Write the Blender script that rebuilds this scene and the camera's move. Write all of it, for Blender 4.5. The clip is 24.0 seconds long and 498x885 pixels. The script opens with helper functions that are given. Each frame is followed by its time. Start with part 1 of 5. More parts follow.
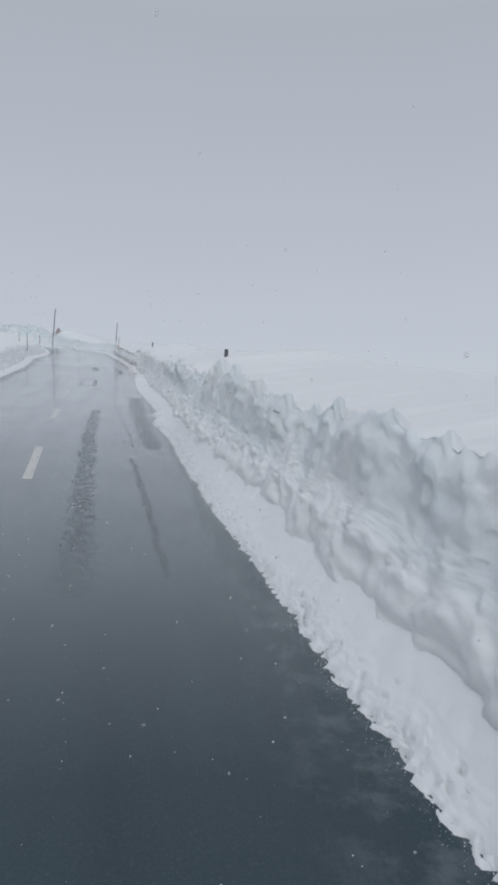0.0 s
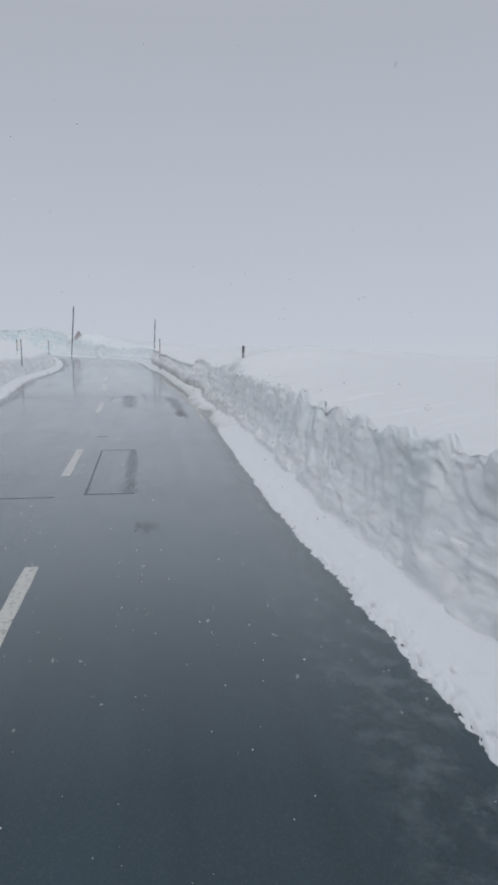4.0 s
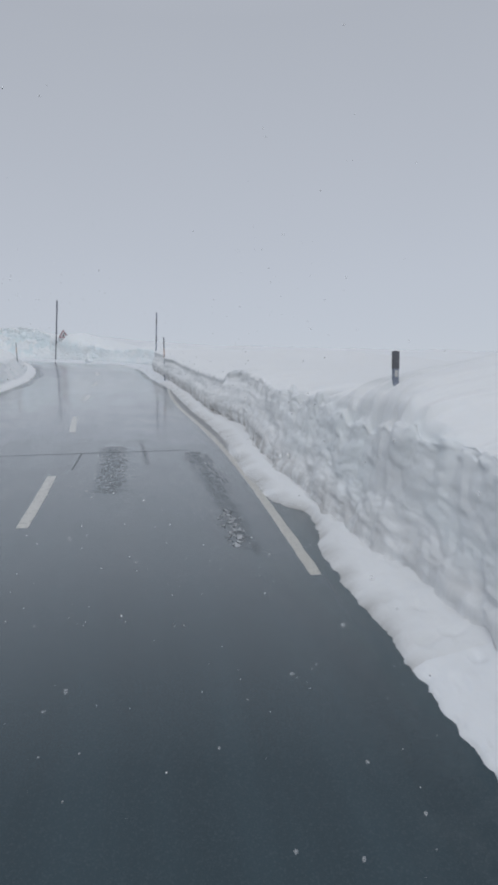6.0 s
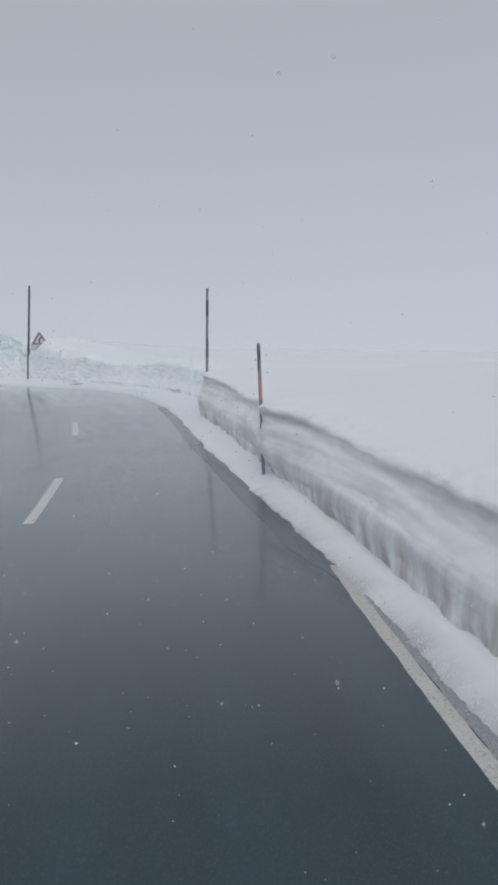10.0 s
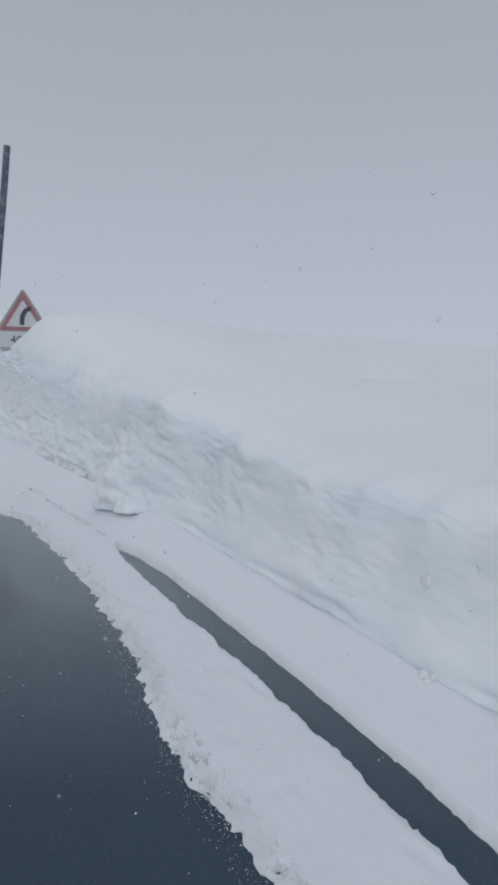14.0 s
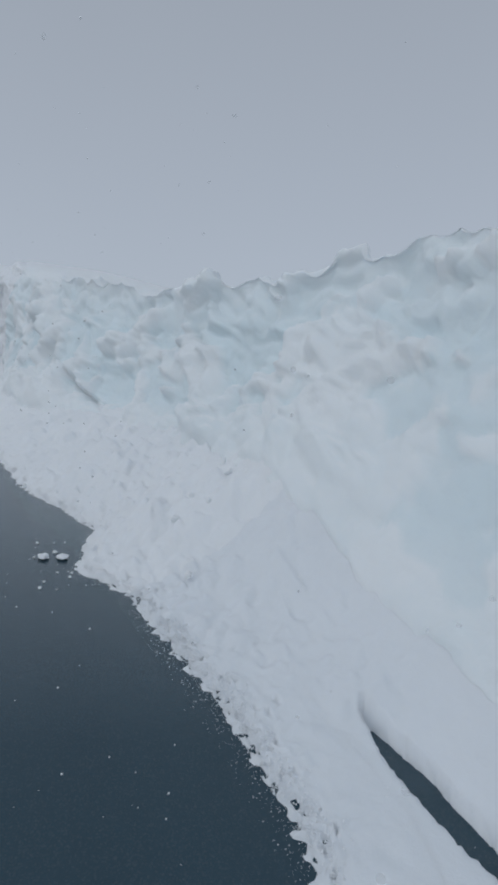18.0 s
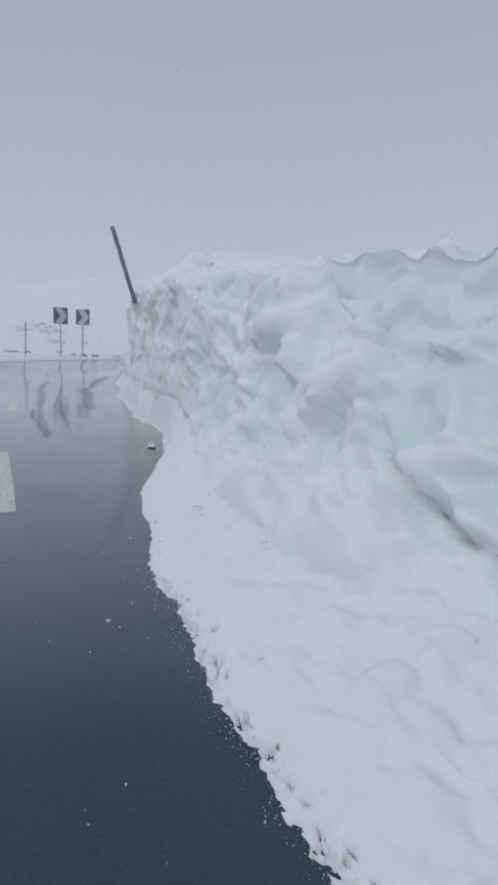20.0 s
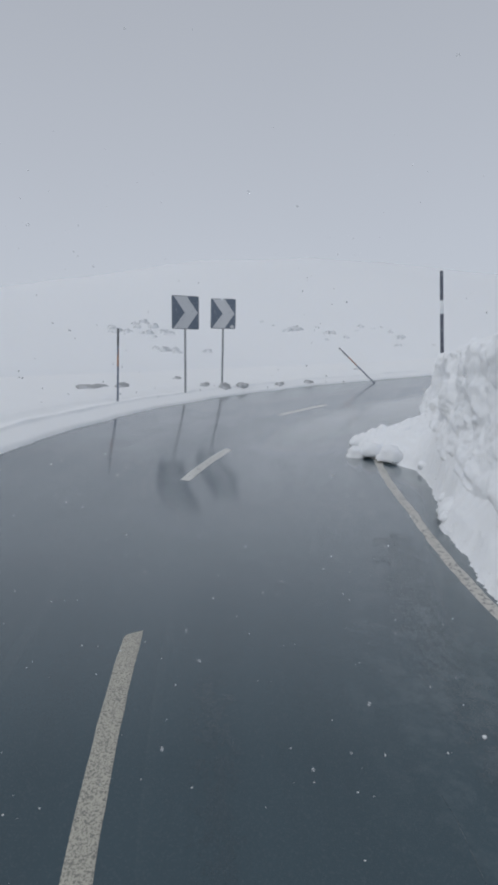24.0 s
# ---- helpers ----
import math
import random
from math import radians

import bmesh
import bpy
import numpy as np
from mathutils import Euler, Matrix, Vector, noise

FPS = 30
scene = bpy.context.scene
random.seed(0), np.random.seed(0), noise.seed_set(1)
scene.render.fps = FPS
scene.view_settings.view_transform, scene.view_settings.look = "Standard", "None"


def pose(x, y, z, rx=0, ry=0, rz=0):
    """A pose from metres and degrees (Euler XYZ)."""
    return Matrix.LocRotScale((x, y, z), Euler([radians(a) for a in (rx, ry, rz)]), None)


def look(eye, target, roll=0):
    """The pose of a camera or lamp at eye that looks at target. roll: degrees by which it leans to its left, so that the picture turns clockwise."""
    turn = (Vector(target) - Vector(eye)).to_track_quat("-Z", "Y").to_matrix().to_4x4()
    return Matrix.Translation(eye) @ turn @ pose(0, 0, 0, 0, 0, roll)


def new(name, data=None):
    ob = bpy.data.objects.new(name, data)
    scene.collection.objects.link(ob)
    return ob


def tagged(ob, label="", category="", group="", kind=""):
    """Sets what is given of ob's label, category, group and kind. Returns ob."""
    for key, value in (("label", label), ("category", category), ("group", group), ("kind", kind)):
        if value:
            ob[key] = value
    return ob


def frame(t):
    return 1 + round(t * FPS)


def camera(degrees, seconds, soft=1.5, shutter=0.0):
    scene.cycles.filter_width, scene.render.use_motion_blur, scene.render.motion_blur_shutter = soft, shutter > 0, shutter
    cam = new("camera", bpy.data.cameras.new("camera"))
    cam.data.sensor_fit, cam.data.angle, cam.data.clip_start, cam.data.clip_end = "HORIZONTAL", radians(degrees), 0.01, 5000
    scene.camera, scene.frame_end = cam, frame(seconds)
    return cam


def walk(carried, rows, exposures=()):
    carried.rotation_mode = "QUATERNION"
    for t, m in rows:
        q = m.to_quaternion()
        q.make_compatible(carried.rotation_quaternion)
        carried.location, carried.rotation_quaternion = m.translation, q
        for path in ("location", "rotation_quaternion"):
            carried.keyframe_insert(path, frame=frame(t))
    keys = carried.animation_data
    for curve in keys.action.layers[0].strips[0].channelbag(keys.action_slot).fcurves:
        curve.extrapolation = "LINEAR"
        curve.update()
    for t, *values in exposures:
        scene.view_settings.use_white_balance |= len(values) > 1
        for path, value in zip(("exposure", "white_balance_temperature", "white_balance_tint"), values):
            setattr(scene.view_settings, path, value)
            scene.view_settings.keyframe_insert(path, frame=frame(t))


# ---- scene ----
cam = camera(44.5, 24.0, 3.4)
PATH = [
    (0, (0.00, 0.00, 2.35), (0.00, 10.00, 2.19), 1.6),
    (0.5, (-0.63, 2.31, 2.71), (-0.83, 12.31, 2.56), 0.9),
    (1, (-1.25, 4.71, 3.10), (-1.48, 14.71, 2.97), 0.7),
    (1.5, (-1.86, 7.25, 3.47), (-2.15, 17.24, 3.36), 0.5),
    (2, (-2.48, 9.62, 3.85), (-2.82, 19.61, 3.71), 0.5),
    (2.5, (-3.10, 12.14, 4.25), (-3.50, 22.14, 4.10), 0.1),
    (3, (-3.87, 14.61, 4.59), (-4.33, 24.59, 4.40), -0.0),
    (3.5, (-4.55, 17.23, 4.98), (-5.05, 27.21, 4.77), -0.4),
    (5.5, (-7.30, 29.59, 6.75), (-7.85, 39.58, 6.50), -1.1),
    (6, (-7.83, 31.98, 7.16), (-8.37, 41.96, 6.91), -1.5),
    (6.5, (-8.40, 34.41, 7.54), (-8.91, 44.40, 7.30), -1.9),
    (7, (-8.93, 36.91, 7.89), (-9.43, 46.89, 7.63), -2.4),
    (7.5, (-9.48, 39.46, 8.33), (-9.96, 49.44, 8.05), -2.7),
    (8, (-9.98, 41.83, 8.74), (-10.50, 51.82, 8.48), -2.9),
    (8.5, (-10.69, 44.32, 9.09), (-11.22, 54.31, 8.87), -3.3),
    (9, (-11.54, 47.05, 9.47), (-12.13, 57.03, 9.26), -3.4),
    (9.5, (-12.37, 49.90, 9.91), (-13.04, 59.88, 9.70), -3.2),
    (10, (-13.28, 52.91, 10.44), (-13.99, 62.89, 10.24), -2.1),
    (10.5, (-14.15, 56.07, 10.98), (-14.88, 66.04, 10.81), -1.5),
    (12.5, (-17.35, 69.51, 13.05), (-18.56, 79.43, 12.73), -3.1),
    (13, (-18.73, 72.23, 13.60), (-19.82, 82.16, 13.29), -1.1),
    (13.5, (-20.07, 75.00, 14.12), (-21.34, 84.91, 13.80), 1.3),
    (14, (-21.53, 77.45, 14.54), (-23.41, 87.26, 14.09), 2.3),
    (14.5, (-23.05, 79.47, 14.87), (-25.67, 89.10, 14.25), 2.6),
    (15, (-24.59, 81.10, 15.08), (-27.97, 90.49, 14.44), 2.7),
    (15.5, (-26.01, 82.41, 15.32), (-30.13, 91.50, 14.62), 3.3),
    (16, (-27.47, 83.56, 15.49), (-32.28, 92.30, 14.81), 3.6),
    (16.5, (-28.90, 84.52, 15.67), (-34.23, 92.96, 15.00), 3.3),
    (17, (-30.20, 85.37, 15.84), (-35.88, 93.57, 15.17), 3.5),
    (17.5, (-31.40, 86.13, 15.99), (-37.39, 94.10, 15.32), 3.2),
    (18, (-32.59, 86.72, 16.18), (-38.89, 94.46, 15.50), 2.7),
    (18.5, (-33.93, 87.29, 16.37), (-40.52, 94.77, 15.68), 2.3),
    (19, (-35.42, 87.92, 16.53), (-42.36, 95.10, 15.88), 1.4),
    (19.5, (-37.00, 88.53, 16.70), (-44.34, 95.29, 16.04), 0.4),
    (21.5, (-45.83, 92.05, 18.39), (-54.15, 97.52, 17.48), 1.2),
    (22, (-47.49, 92.62, 18.62), (-55.95, 97.87, 17.67), 0.2),
    (22.5, (-49.75, 93.21, 18.87), (-58.27, 98.36, 17.93), 1.0),
    (23, (-52.13, 93.92, 19.09), (-60.67, 99.04, 18.18), 1.0),
    (23.5, (-54.52, 94.90, 19.31), (-63.07, 99.99, 18.40), 0.8),
    (24, (-56.88, 95.91, 19.59), (-65.41, 101.05, 18.70), 0.2),
]
EXPOSURES = [(0, 0.0, 6450, 10), (10.5, 0.0, 6450, 10), (13, -0.11, 6400, 10), (15, -0.21, 6230, 8.5), (17, -0.23, 6150, 8), (18, -0.25, 6120, 7.5), (19.3, -0.18, 6120, 7.5), (21.5, 0.0, 6450, 10), (24, 0.0, 6450, 10)]
walk(cam, [(t, look(eye, target, roll)) for t, eye, target, roll in PATH], EXPOSURES)

# road reference line (x, y, z of the asphalt under the driving line)
KNOTS = [
    (14.76, -57.47, -8.91), (7.38, -28.73, -4.46), (2.95, -11.49, -1.78), (0.0, 0.0, 0.0),
    (-1.86, 7.25, 1.12), (-3.87, 14.61, 2.24), (-7.3, 29.59, 4.4), (-8.93, 36.91, 5.54),
    (-10.69, 44.32, 6.74), (-13.28, 52.91, 8.09), (-17.35, 69.51, 10.7), (-21.53, 77.45, 12.19),
    (-26.01, 82.41, 12.97), (-30.2, 85.37, 13.49), (-33.93, 87.29, 14.02), (-45.83, 92.05, 16.04),
    (-49.75, 93.21, 16.52), (-56.88, 95.91, 17.24), (-61.2, 97.95, 17.72), (-66.0, 101.7, 18.3),
    (-69.4, 106.2, 18.8), (-71.0, 111.5, 19.3), (-70.5, 118.5, 19.9), (-67.0, 131.5, 21.0),
]

# ---- light ----
world = bpy.data.worlds.new("overcast")
scene.world = world
world.use_nodes = True
wn, wl = world.node_tree.nodes, world.node_tree.links
wn.clear()
w_out, w_bg, w_bg2, w_add = wn.new("ShaderNodeOutputWorld"), wn.new("ShaderNodeBackground"), wn.new("ShaderNodeBackground"), wn.new("ShaderNodeAddShader")
sky = wn.new("ShaderNodeTexSky")
sky.sky_type, sky.sun_disc = "NISHITA", False
sky.sun_elevation, sky.sun_rotation = radians(34), radians(182)
wl.new(sky.outputs[0], w_bg2.inputs[0])
w_bg2.inputs[1].default_value = 0.008
tc, sep, ramp = wn.new("ShaderNodeTexCoord"), wn.new("ShaderNodeSeparateXYZ"), wn.new("ShaderNodeValToRGB")
wl.new(tc.outputs["Generated"], sep.inputs[0])
wl.new(sep.outputs[2], ramp.inputs[0])
ramp.color_ramp.elements[0].position, ramp.color_ramp.elements[0].color = 0.0, (0.500, 0.531, 0.588, 1)
ramp.color_ramp.elements[1].position, ramp.color_ramp.elements[1].color = 0.55, (0.402, 0.426, 0.472, 1)
mid = ramp.color_ramp.elements.new(0.22)
mid.color = (0.474, 0.503, 0.558, 1)
top = ramp.color_ramp.elements.new(0.95)
top.color = (0.51, 0.54, 0.585, 1)
cloud, cmix = wn.new("ShaderNodeTexNoise"), wn.new("ShaderNodeMix")
cloud.inputs["Scale"].default_value, cloud.inputs["Detail"].default_value = 1.6, 3
cmap = wn.new("ShaderNodeMapRange")
cmap.inputs[3].default_value, cmap.inputs[4].default_value = 0.97, 1.03
wl.new(tc.outputs["Generated"], cloud.inputs["Vector"])
wl.new(cloud.outputs[0], cmap.inputs[0])
cmix.data_type, cmix.blend_type = "RGBA", "MULTIPLY"
cmix.inputs[0].default_value = 1.0
wl.new(ramp.outputs[0], cmix.inputs[6])
wl.new(cmap.outputs[0], cmix.inputs[7])
wl.new(cmix.outputs[2], w_bg.inputs[0])
w_bg.inputs[1].default_value = 1.0
wl.new(w_bg.outputs[0], w_add.inputs[0])
wl.new(w_bg2.outputs[0], w_add.inputs[1])
wl.new(w_add.outputs[0], w_out.inputs[0])

sun = new("sun", bpy.data.lights.new("sun", "SUN"))
sun.data.energy, sun.data.angle, sun.data.color = 0.62, radians(50), (1.0, 0.985, 0.96)
sun.matrix_world = look((-2.3, 7.0, 56), (0, 72, 12))


# ---- number helpers ----
def spline(t, y, q):
    """Natural cubic spline through y at t, read at q."""
    t, y, q = np.asarray(t, float), np.asarray(y, float), np.asarray(q, float)
    n, h = len(t), np.diff(t)
    a, b = np.eye(n), np.zeros_like(y)
    for i in range(1, n - 1):
        a[i, i - 1], a[i, i], a[i, i + 1] = h[i - 1], 2 * (h[i - 1] + h[i]), h[i]
        b[i] = 6 * ((y[i + 1] - y[i]) / h[i] - (y[i] - y[i - 1]) / h[i - 1])
    m = np.linalg.solve(a, b)
    j = np.clip(np.searchsorted(t, q) - 1, 0, n - 2)
    k, g = (q - t[j])[:, None], h[j][:, None]
    return y[j] + k * ((y[j + 1] - y[j]) / g - g * (2 * m[j] + m[j + 1]) / 6) + k * k * m[j] / 2 + k**3 * (m[j + 1] - m[j]) / (6 * g)


KN = np.array(KNOTS)
KS = np.r_[0, np.cumsum(np.linalg.norm(np.diff(KN[:, :2], axis=0), axis=1))]
KS -= KS[3]
LINE_S = np.arange(KS[0], KS[-1], 0.25)
LINE = spline(KS, KN, LINE_S)
LINE_T = np.gradient(LINE[:, :2], axis=0)
LINE_T /= np.linalg.norm(LINE_T, axis=1)[:, None]


def tab(pairs, s, col=1):
    a = np.array(pairs, float)
    return np.interp(s, a[:, 0], a[:, col])


def road_rise(s, d):
    """How far the asphalt rises above the reference line at d metres to its right."""
    return np.interp(s, [120, 131], [0, 0.14]) * np.clip(-d - 0.6, 0, 4.5)


def at(s, d, h=0.0):
    """World places for road coordinates: s along, d to the right, h above the asphalt."""
    s, d, h = np.broadcast_arrays(np.asarray(s, float), np.asarray(d, float), np.asarray(h, float))
    p = np.stack([np.interp(s, LINE_S, LINE[:, i]) for i in range(3)], -1)
    tx, ty = np.interp(s, LINE_S, LINE_T[:, 0]), np.interp(s, LINE_S, LINE_T[:, 1])
    p[..., 0] += ty * d
    p[..., 1] -= tx * d
    p[..., 2] += h + road_rise(s, d)
    return p


def heading(s):
    """Direction of travel at s, degrees about z from +y to the left."""
    return math.degrees(math.atan2(-np.interp(s, LINE_S, LINE_T[:, 0]), np.interp(s, LINE_S, LINE_T[:, 1])))


RNG = np.random.default_rng(7)
PERM = np.r_[RNG.permutation(512), RNG.permutation(512)] % 512
PERM = np.r_[PERM[:512], PERM[:512], PERM[:512]]
GRAD = RNG.normal(size=(512, 3))
GRAD /= np.linalg.norm(GRAD, axis=1)[:, None]


def perlin(p):
    """Gradient noise, about -1 to 1, at the rows of p."""
    shape = p.shape[:-1]
    p = p.reshape(-1, 3)
    i = np.floor(p).astype(int)
    f = p - i
    u = f * f * f * (f * (f * 6 - 15) + 10)
    out = np.zeros(len(p))
    for cx in (0, 1):
        for cy in (0, 1):
            for cz in (0, 1):
                g = GRAD[PERM[PERM[PERM[(i[:, 0] + cx) % 512] + (i[:, 1] + cy) % 512] + (i[:, 2] + cz) % 512]]
                w = (u[:, 0] if cx else 1 - u[:, 0]) * (u[:, 1] if cy else 1 - u[:, 1]) * (u[:, 2] if cz else 1 - u[:, 2])
                out += w * (g * (f - (cx, cy, cz))).sum(1)
    return (out * 1.6).reshape(shape)


def fbm(p, octaves=4, gain=0.5):
    out, a, k = 0, 1.0, 1.0
    for n in range(octaves):
        out = out + a * perlin(p * k + 17.3 * n)
        a, k = a * gain, k * 2.03
    return out


def lumps(p):
    """Rounded lumps with sharp creases between them, 0 to about 1."""
    return np.abs(perlin(p)) + 0.0


JIT = RNG.uniform(0.1, 0.9, size=(512, 3))
TILT = RNG.uniform(-1, 1, size=(512, 4))


def blocks(p):
    """Broken blocks: a height that tilts and jumps from block to block, and how near a joint is (0 in the joint, 1 inside)."""
    shape = p.shape[:-1]
    p = p.reshape(-1, 3)
    base = np.floor(p).astype(int)
    n = len(p)
    f1, f2, who, off = np.full(n, 9.0), np.full(n, 9.0), np.zeros(n, int), np.zeros((n, 3))
    for cx in (-1, 0, 1):
        for cy in (-1, 0, 1):
            for cz in (-1, 0, 1):
                c = base + (cx, cy, cz)
                g = PERM[PERM[PERM[c[:, 0] % 512] + c[:, 1] % 512] + c[:, 2] % 512]
                v = p - c - JIT[g]
                r = np.sqrt((v * v).sum(1))
                first = r < f1
                f2 = np.where(first, f1, np.minimum(f2, r))
                who = np.where(first, g, who)
                off = np.where(first[:, None], v, off)
                f1 = np.minimum(f1, r)
    k = np.clip((f2 - f1) / 0.22, 0, 1)
    k = k * k * (3 - 2 * k)
    high = k * TILT[who, 3] * 0.5 + k * (off * TILT[who, :3]).sum(1) * 0.9 - 0.3 * f1
    return high.reshape(shape), k.reshape(shape)


# ---- mesh helpers ----
def sheet(name, pts, sd, material, keep=None, smooth=True, ice_shade=None):
    """A grid of places pts[n, m, 3] as one mesh object; sd[n, m, 3] is kept as an attribute for materials."""
    n, m = pts.shape[:2]
    idx = np.arange(n * m).reshape(n, m)
    q = np.stack([idx[:-1, :-1], idx[1:, :-1], idx[1:, 1:], idx[:-1, 1:]], -1)
    if keep is not None:
        q = q[keep]
    q = q.reshape(-1, 4)
    me = bpy.data.meshes.new(name)
    me.vertices.add(n * m)
    me.vertices.foreach_set("co", pts.astype(np.float32).ravel())
    me.loops.add(q.size)
    me.loops.foreach_set("vertex_index", q.astype(np.int32).ravel())
    me.polygons.add(len(q))
    me.polygons.foreach_set("loop_start", np.arange(0, q.size, 4, dtype=np.int32))
    me.update(calc_edges=True)
    me.polygons.foreach_set("use_smooth", np.full(len(q), smooth))
    at_ = me.attributes.new("sd", "FLOAT_VECTOR", "POINT")
    at_.data.foreach_set("vector", sd.astype(np.float32).ravel())
    if ice_shade is not None:
        me.attributes.new("ice_shade", "FLOAT", "POINT").data.foreach_set("value", ice_shade.astype(np.float32).ravel())
    me.materials.append(material)
    return new(name, me)


def mesh_of(bm, name, material, smooth=False):
    me = bpy.data.meshes.new(name)
    bm.normal_update()
    bm.to_mesh(me)
    bm.free()
    if smooth:
        me.polygons.foreach_set("use_smooth", np.full(len(me.polygons), True))
    me.materials.append(material)
    return me


def part(name, bm, material, parent, label="", smooth=False):
    """One mesh object under a thing or a part."""
    ob = new(name, mesh_of(bm, name, material, smooth))
    ob.parent = parent
    if label:
        ob["label"] = label
    return ob


def thing(name, m, label, category, group="", kind=""):
    ob = new(name)
    ob.matrix_world = m
    return tagged(ob, label, category, group, kind)


def rod(r0, r1, z0, z1, sides=12, wobble=0.0, seed=0, cap_tilt=0.0, rings=6):
    """A tapered upright rod with slightly uneven sides and bevelled ends."""
    bm, rnd = bmesh.new(), random.Random(seed)
    zs = [z0, z0 + 0.008] + [z0 + (z1 - z0) * k / rings for k in range(1, rings)] + [z1 - 0.008, z1]
    loops = []
    for n, z in enumerate(zs):
        k = (z - z0) / (z1 - z0)
        r = (r0 + (r1 - r0) * k) * (0.86 if n in (0, len(zs) - 1) else 1)
        ox, oy = (rnd.uniform(-wobble, wobble) for _ in range(2))
        loops.append([bm.verts.new((ox + r * (1 + rnd.uniform(-wobble, wobble) * 2) * math.cos(a * math.tau / sides),
                                    oy + r * math.sin(a * math.tau / sides),
                                    z + (cap_tilt * math.cos(a * math.tau / sides) * r if n >= len(zs) - 2 else 0))) for a in range(sides)])
    for a, b in zip(loops, loops[1:]):
        for i in range(sides):
            bm.faces.new((a[i], a[(i + 1) % sides], b[(i + 1) % sides], b[i]))
    bm.faces.new(loops[0][::-1])
    bm.faces.new(loops[-1])
    return bm


def slab(outline, thick, y0=0.0, bevel=0.0):
    """A plate in the x-z plane: outline of (x, z), from y0 to y0 + thick."""
    bm = bmesh.new()
    f = bm.faces.new([bm.verts.new((x, y0, z)) for x, z in outline])
    g = bmesh.ops.extrude_face_region(bm, geom=[f])
    bmesh.ops.translate(bm, vec=(0, thick, 0), verts=[v for v in g["geom"] if isinstance(v, bmesh.types.BMVert)])
    bmesh.ops.recalc_face_normals(bm, faces=bm.faces)
    if bevel:
        bmesh.ops.bevel(bm, geom=list(bm.edges), offset=bevel, segments=2, affect="EDGES", profile=0.5)
    return bm


def rounded(points, r, n=5):
    """The outline with its corners rounded."""
    out, k = [], len(points)
    for i in range(k):
        p, a, b = (Vector(points[j % k]) for j in (i, i - 1, i + 1))
        u, v = (a - p).normalized(), (b - p).normalized()
        half = math.acos(max(-1, min(1, u.dot(v)))) / 2
        cut = r / math.tan(half)
        c = p + (u + v).normalized() * (r / math.sin(half))
        p0, p1 = p + u * cut - c, p + v * cut - c
        a0, a1 = math.atan2(p0.y, p0.x), math.atan2(p1.y, p1.x)
        turn = (a1 - a0 + math.pi) % math.tau - math.pi
        out += [tuple(c + Vector((math.cos(a0 + turn * j / n), math.sin(a0 + turn * j / n))) * r) for j in range(n + 1)]
    return out


def blob(r, seed, squash=0.8, rough=0.22, cuts=3):
    """A rounded, uneven lump of snow, its lowest point near z = -0.3 r."""
    bm = bmesh.new()
    bmesh.ops.create_icosphere(bm, subdivisions=cuts, radius=1.0)
    co = np.array([v.co[:] for v in bm.verts])
    k = 1 + rough * fbm(co * 1.1 + seed * 3.7, 3) + 0.5 * rough * np.abs(perlin(co * 2.6 + seed))
    for v, s in zip(bm.verts, k):
        v.co = (v.co.x * s * r, v.co.y * s * r, max(v.co.z * s, -0.45) * r * squash)
    return bm


# ---- materials ----
def material(name):
    m = bpy.data.materials.new(name)
    m.use_nodes = True
    return m, m.node_tree.nodes, m.node_tree.links, m.node_tree.nodes["Principled BSDF"]


def node(nodes, links, kind, **inputs):
    n = nodes.new(kind)
    for key, v in inputs.items():
        slot = n.inputs[int(key[1:])] if key[0] == "i" and key[1:].isdigit() else n.inputs[key]
        if isinstance(v, bpy.types.NodeSocket):
            links.new(v, slot)
        else:
            slot.default_value = v
    return n


def mix(nodes, links, fac, a, b):
    n = nodes.new("ShaderNodeMix")
    n.data_type = "RGBA"
    for slot, v in ((0, fac), (6, a), (7, b)):
        if isinstance(v, bpy.types.NodeSocket):
            links.new(v, n.inputs[slot])
        else:
            n.inputs[slot].default_value = v
    return n.outputs[2]


def spread(nodes, links, value, a, b, lo=0.0, hi=1.0):
    n = node(nodes, links, "ShaderNodeMapRange", i0=value, i1=a, i2=b, i3=lo, i4=hi)
    return n.outputs[0]


def bump(nodes, links, bsdf, height, strength, distance):
    n = node(nodes, links, "ShaderNodeBump", Strength=strength, Distance=distance, Height=height)
    links.new(n.outputs[0], bsdf.inputs["Normal"])


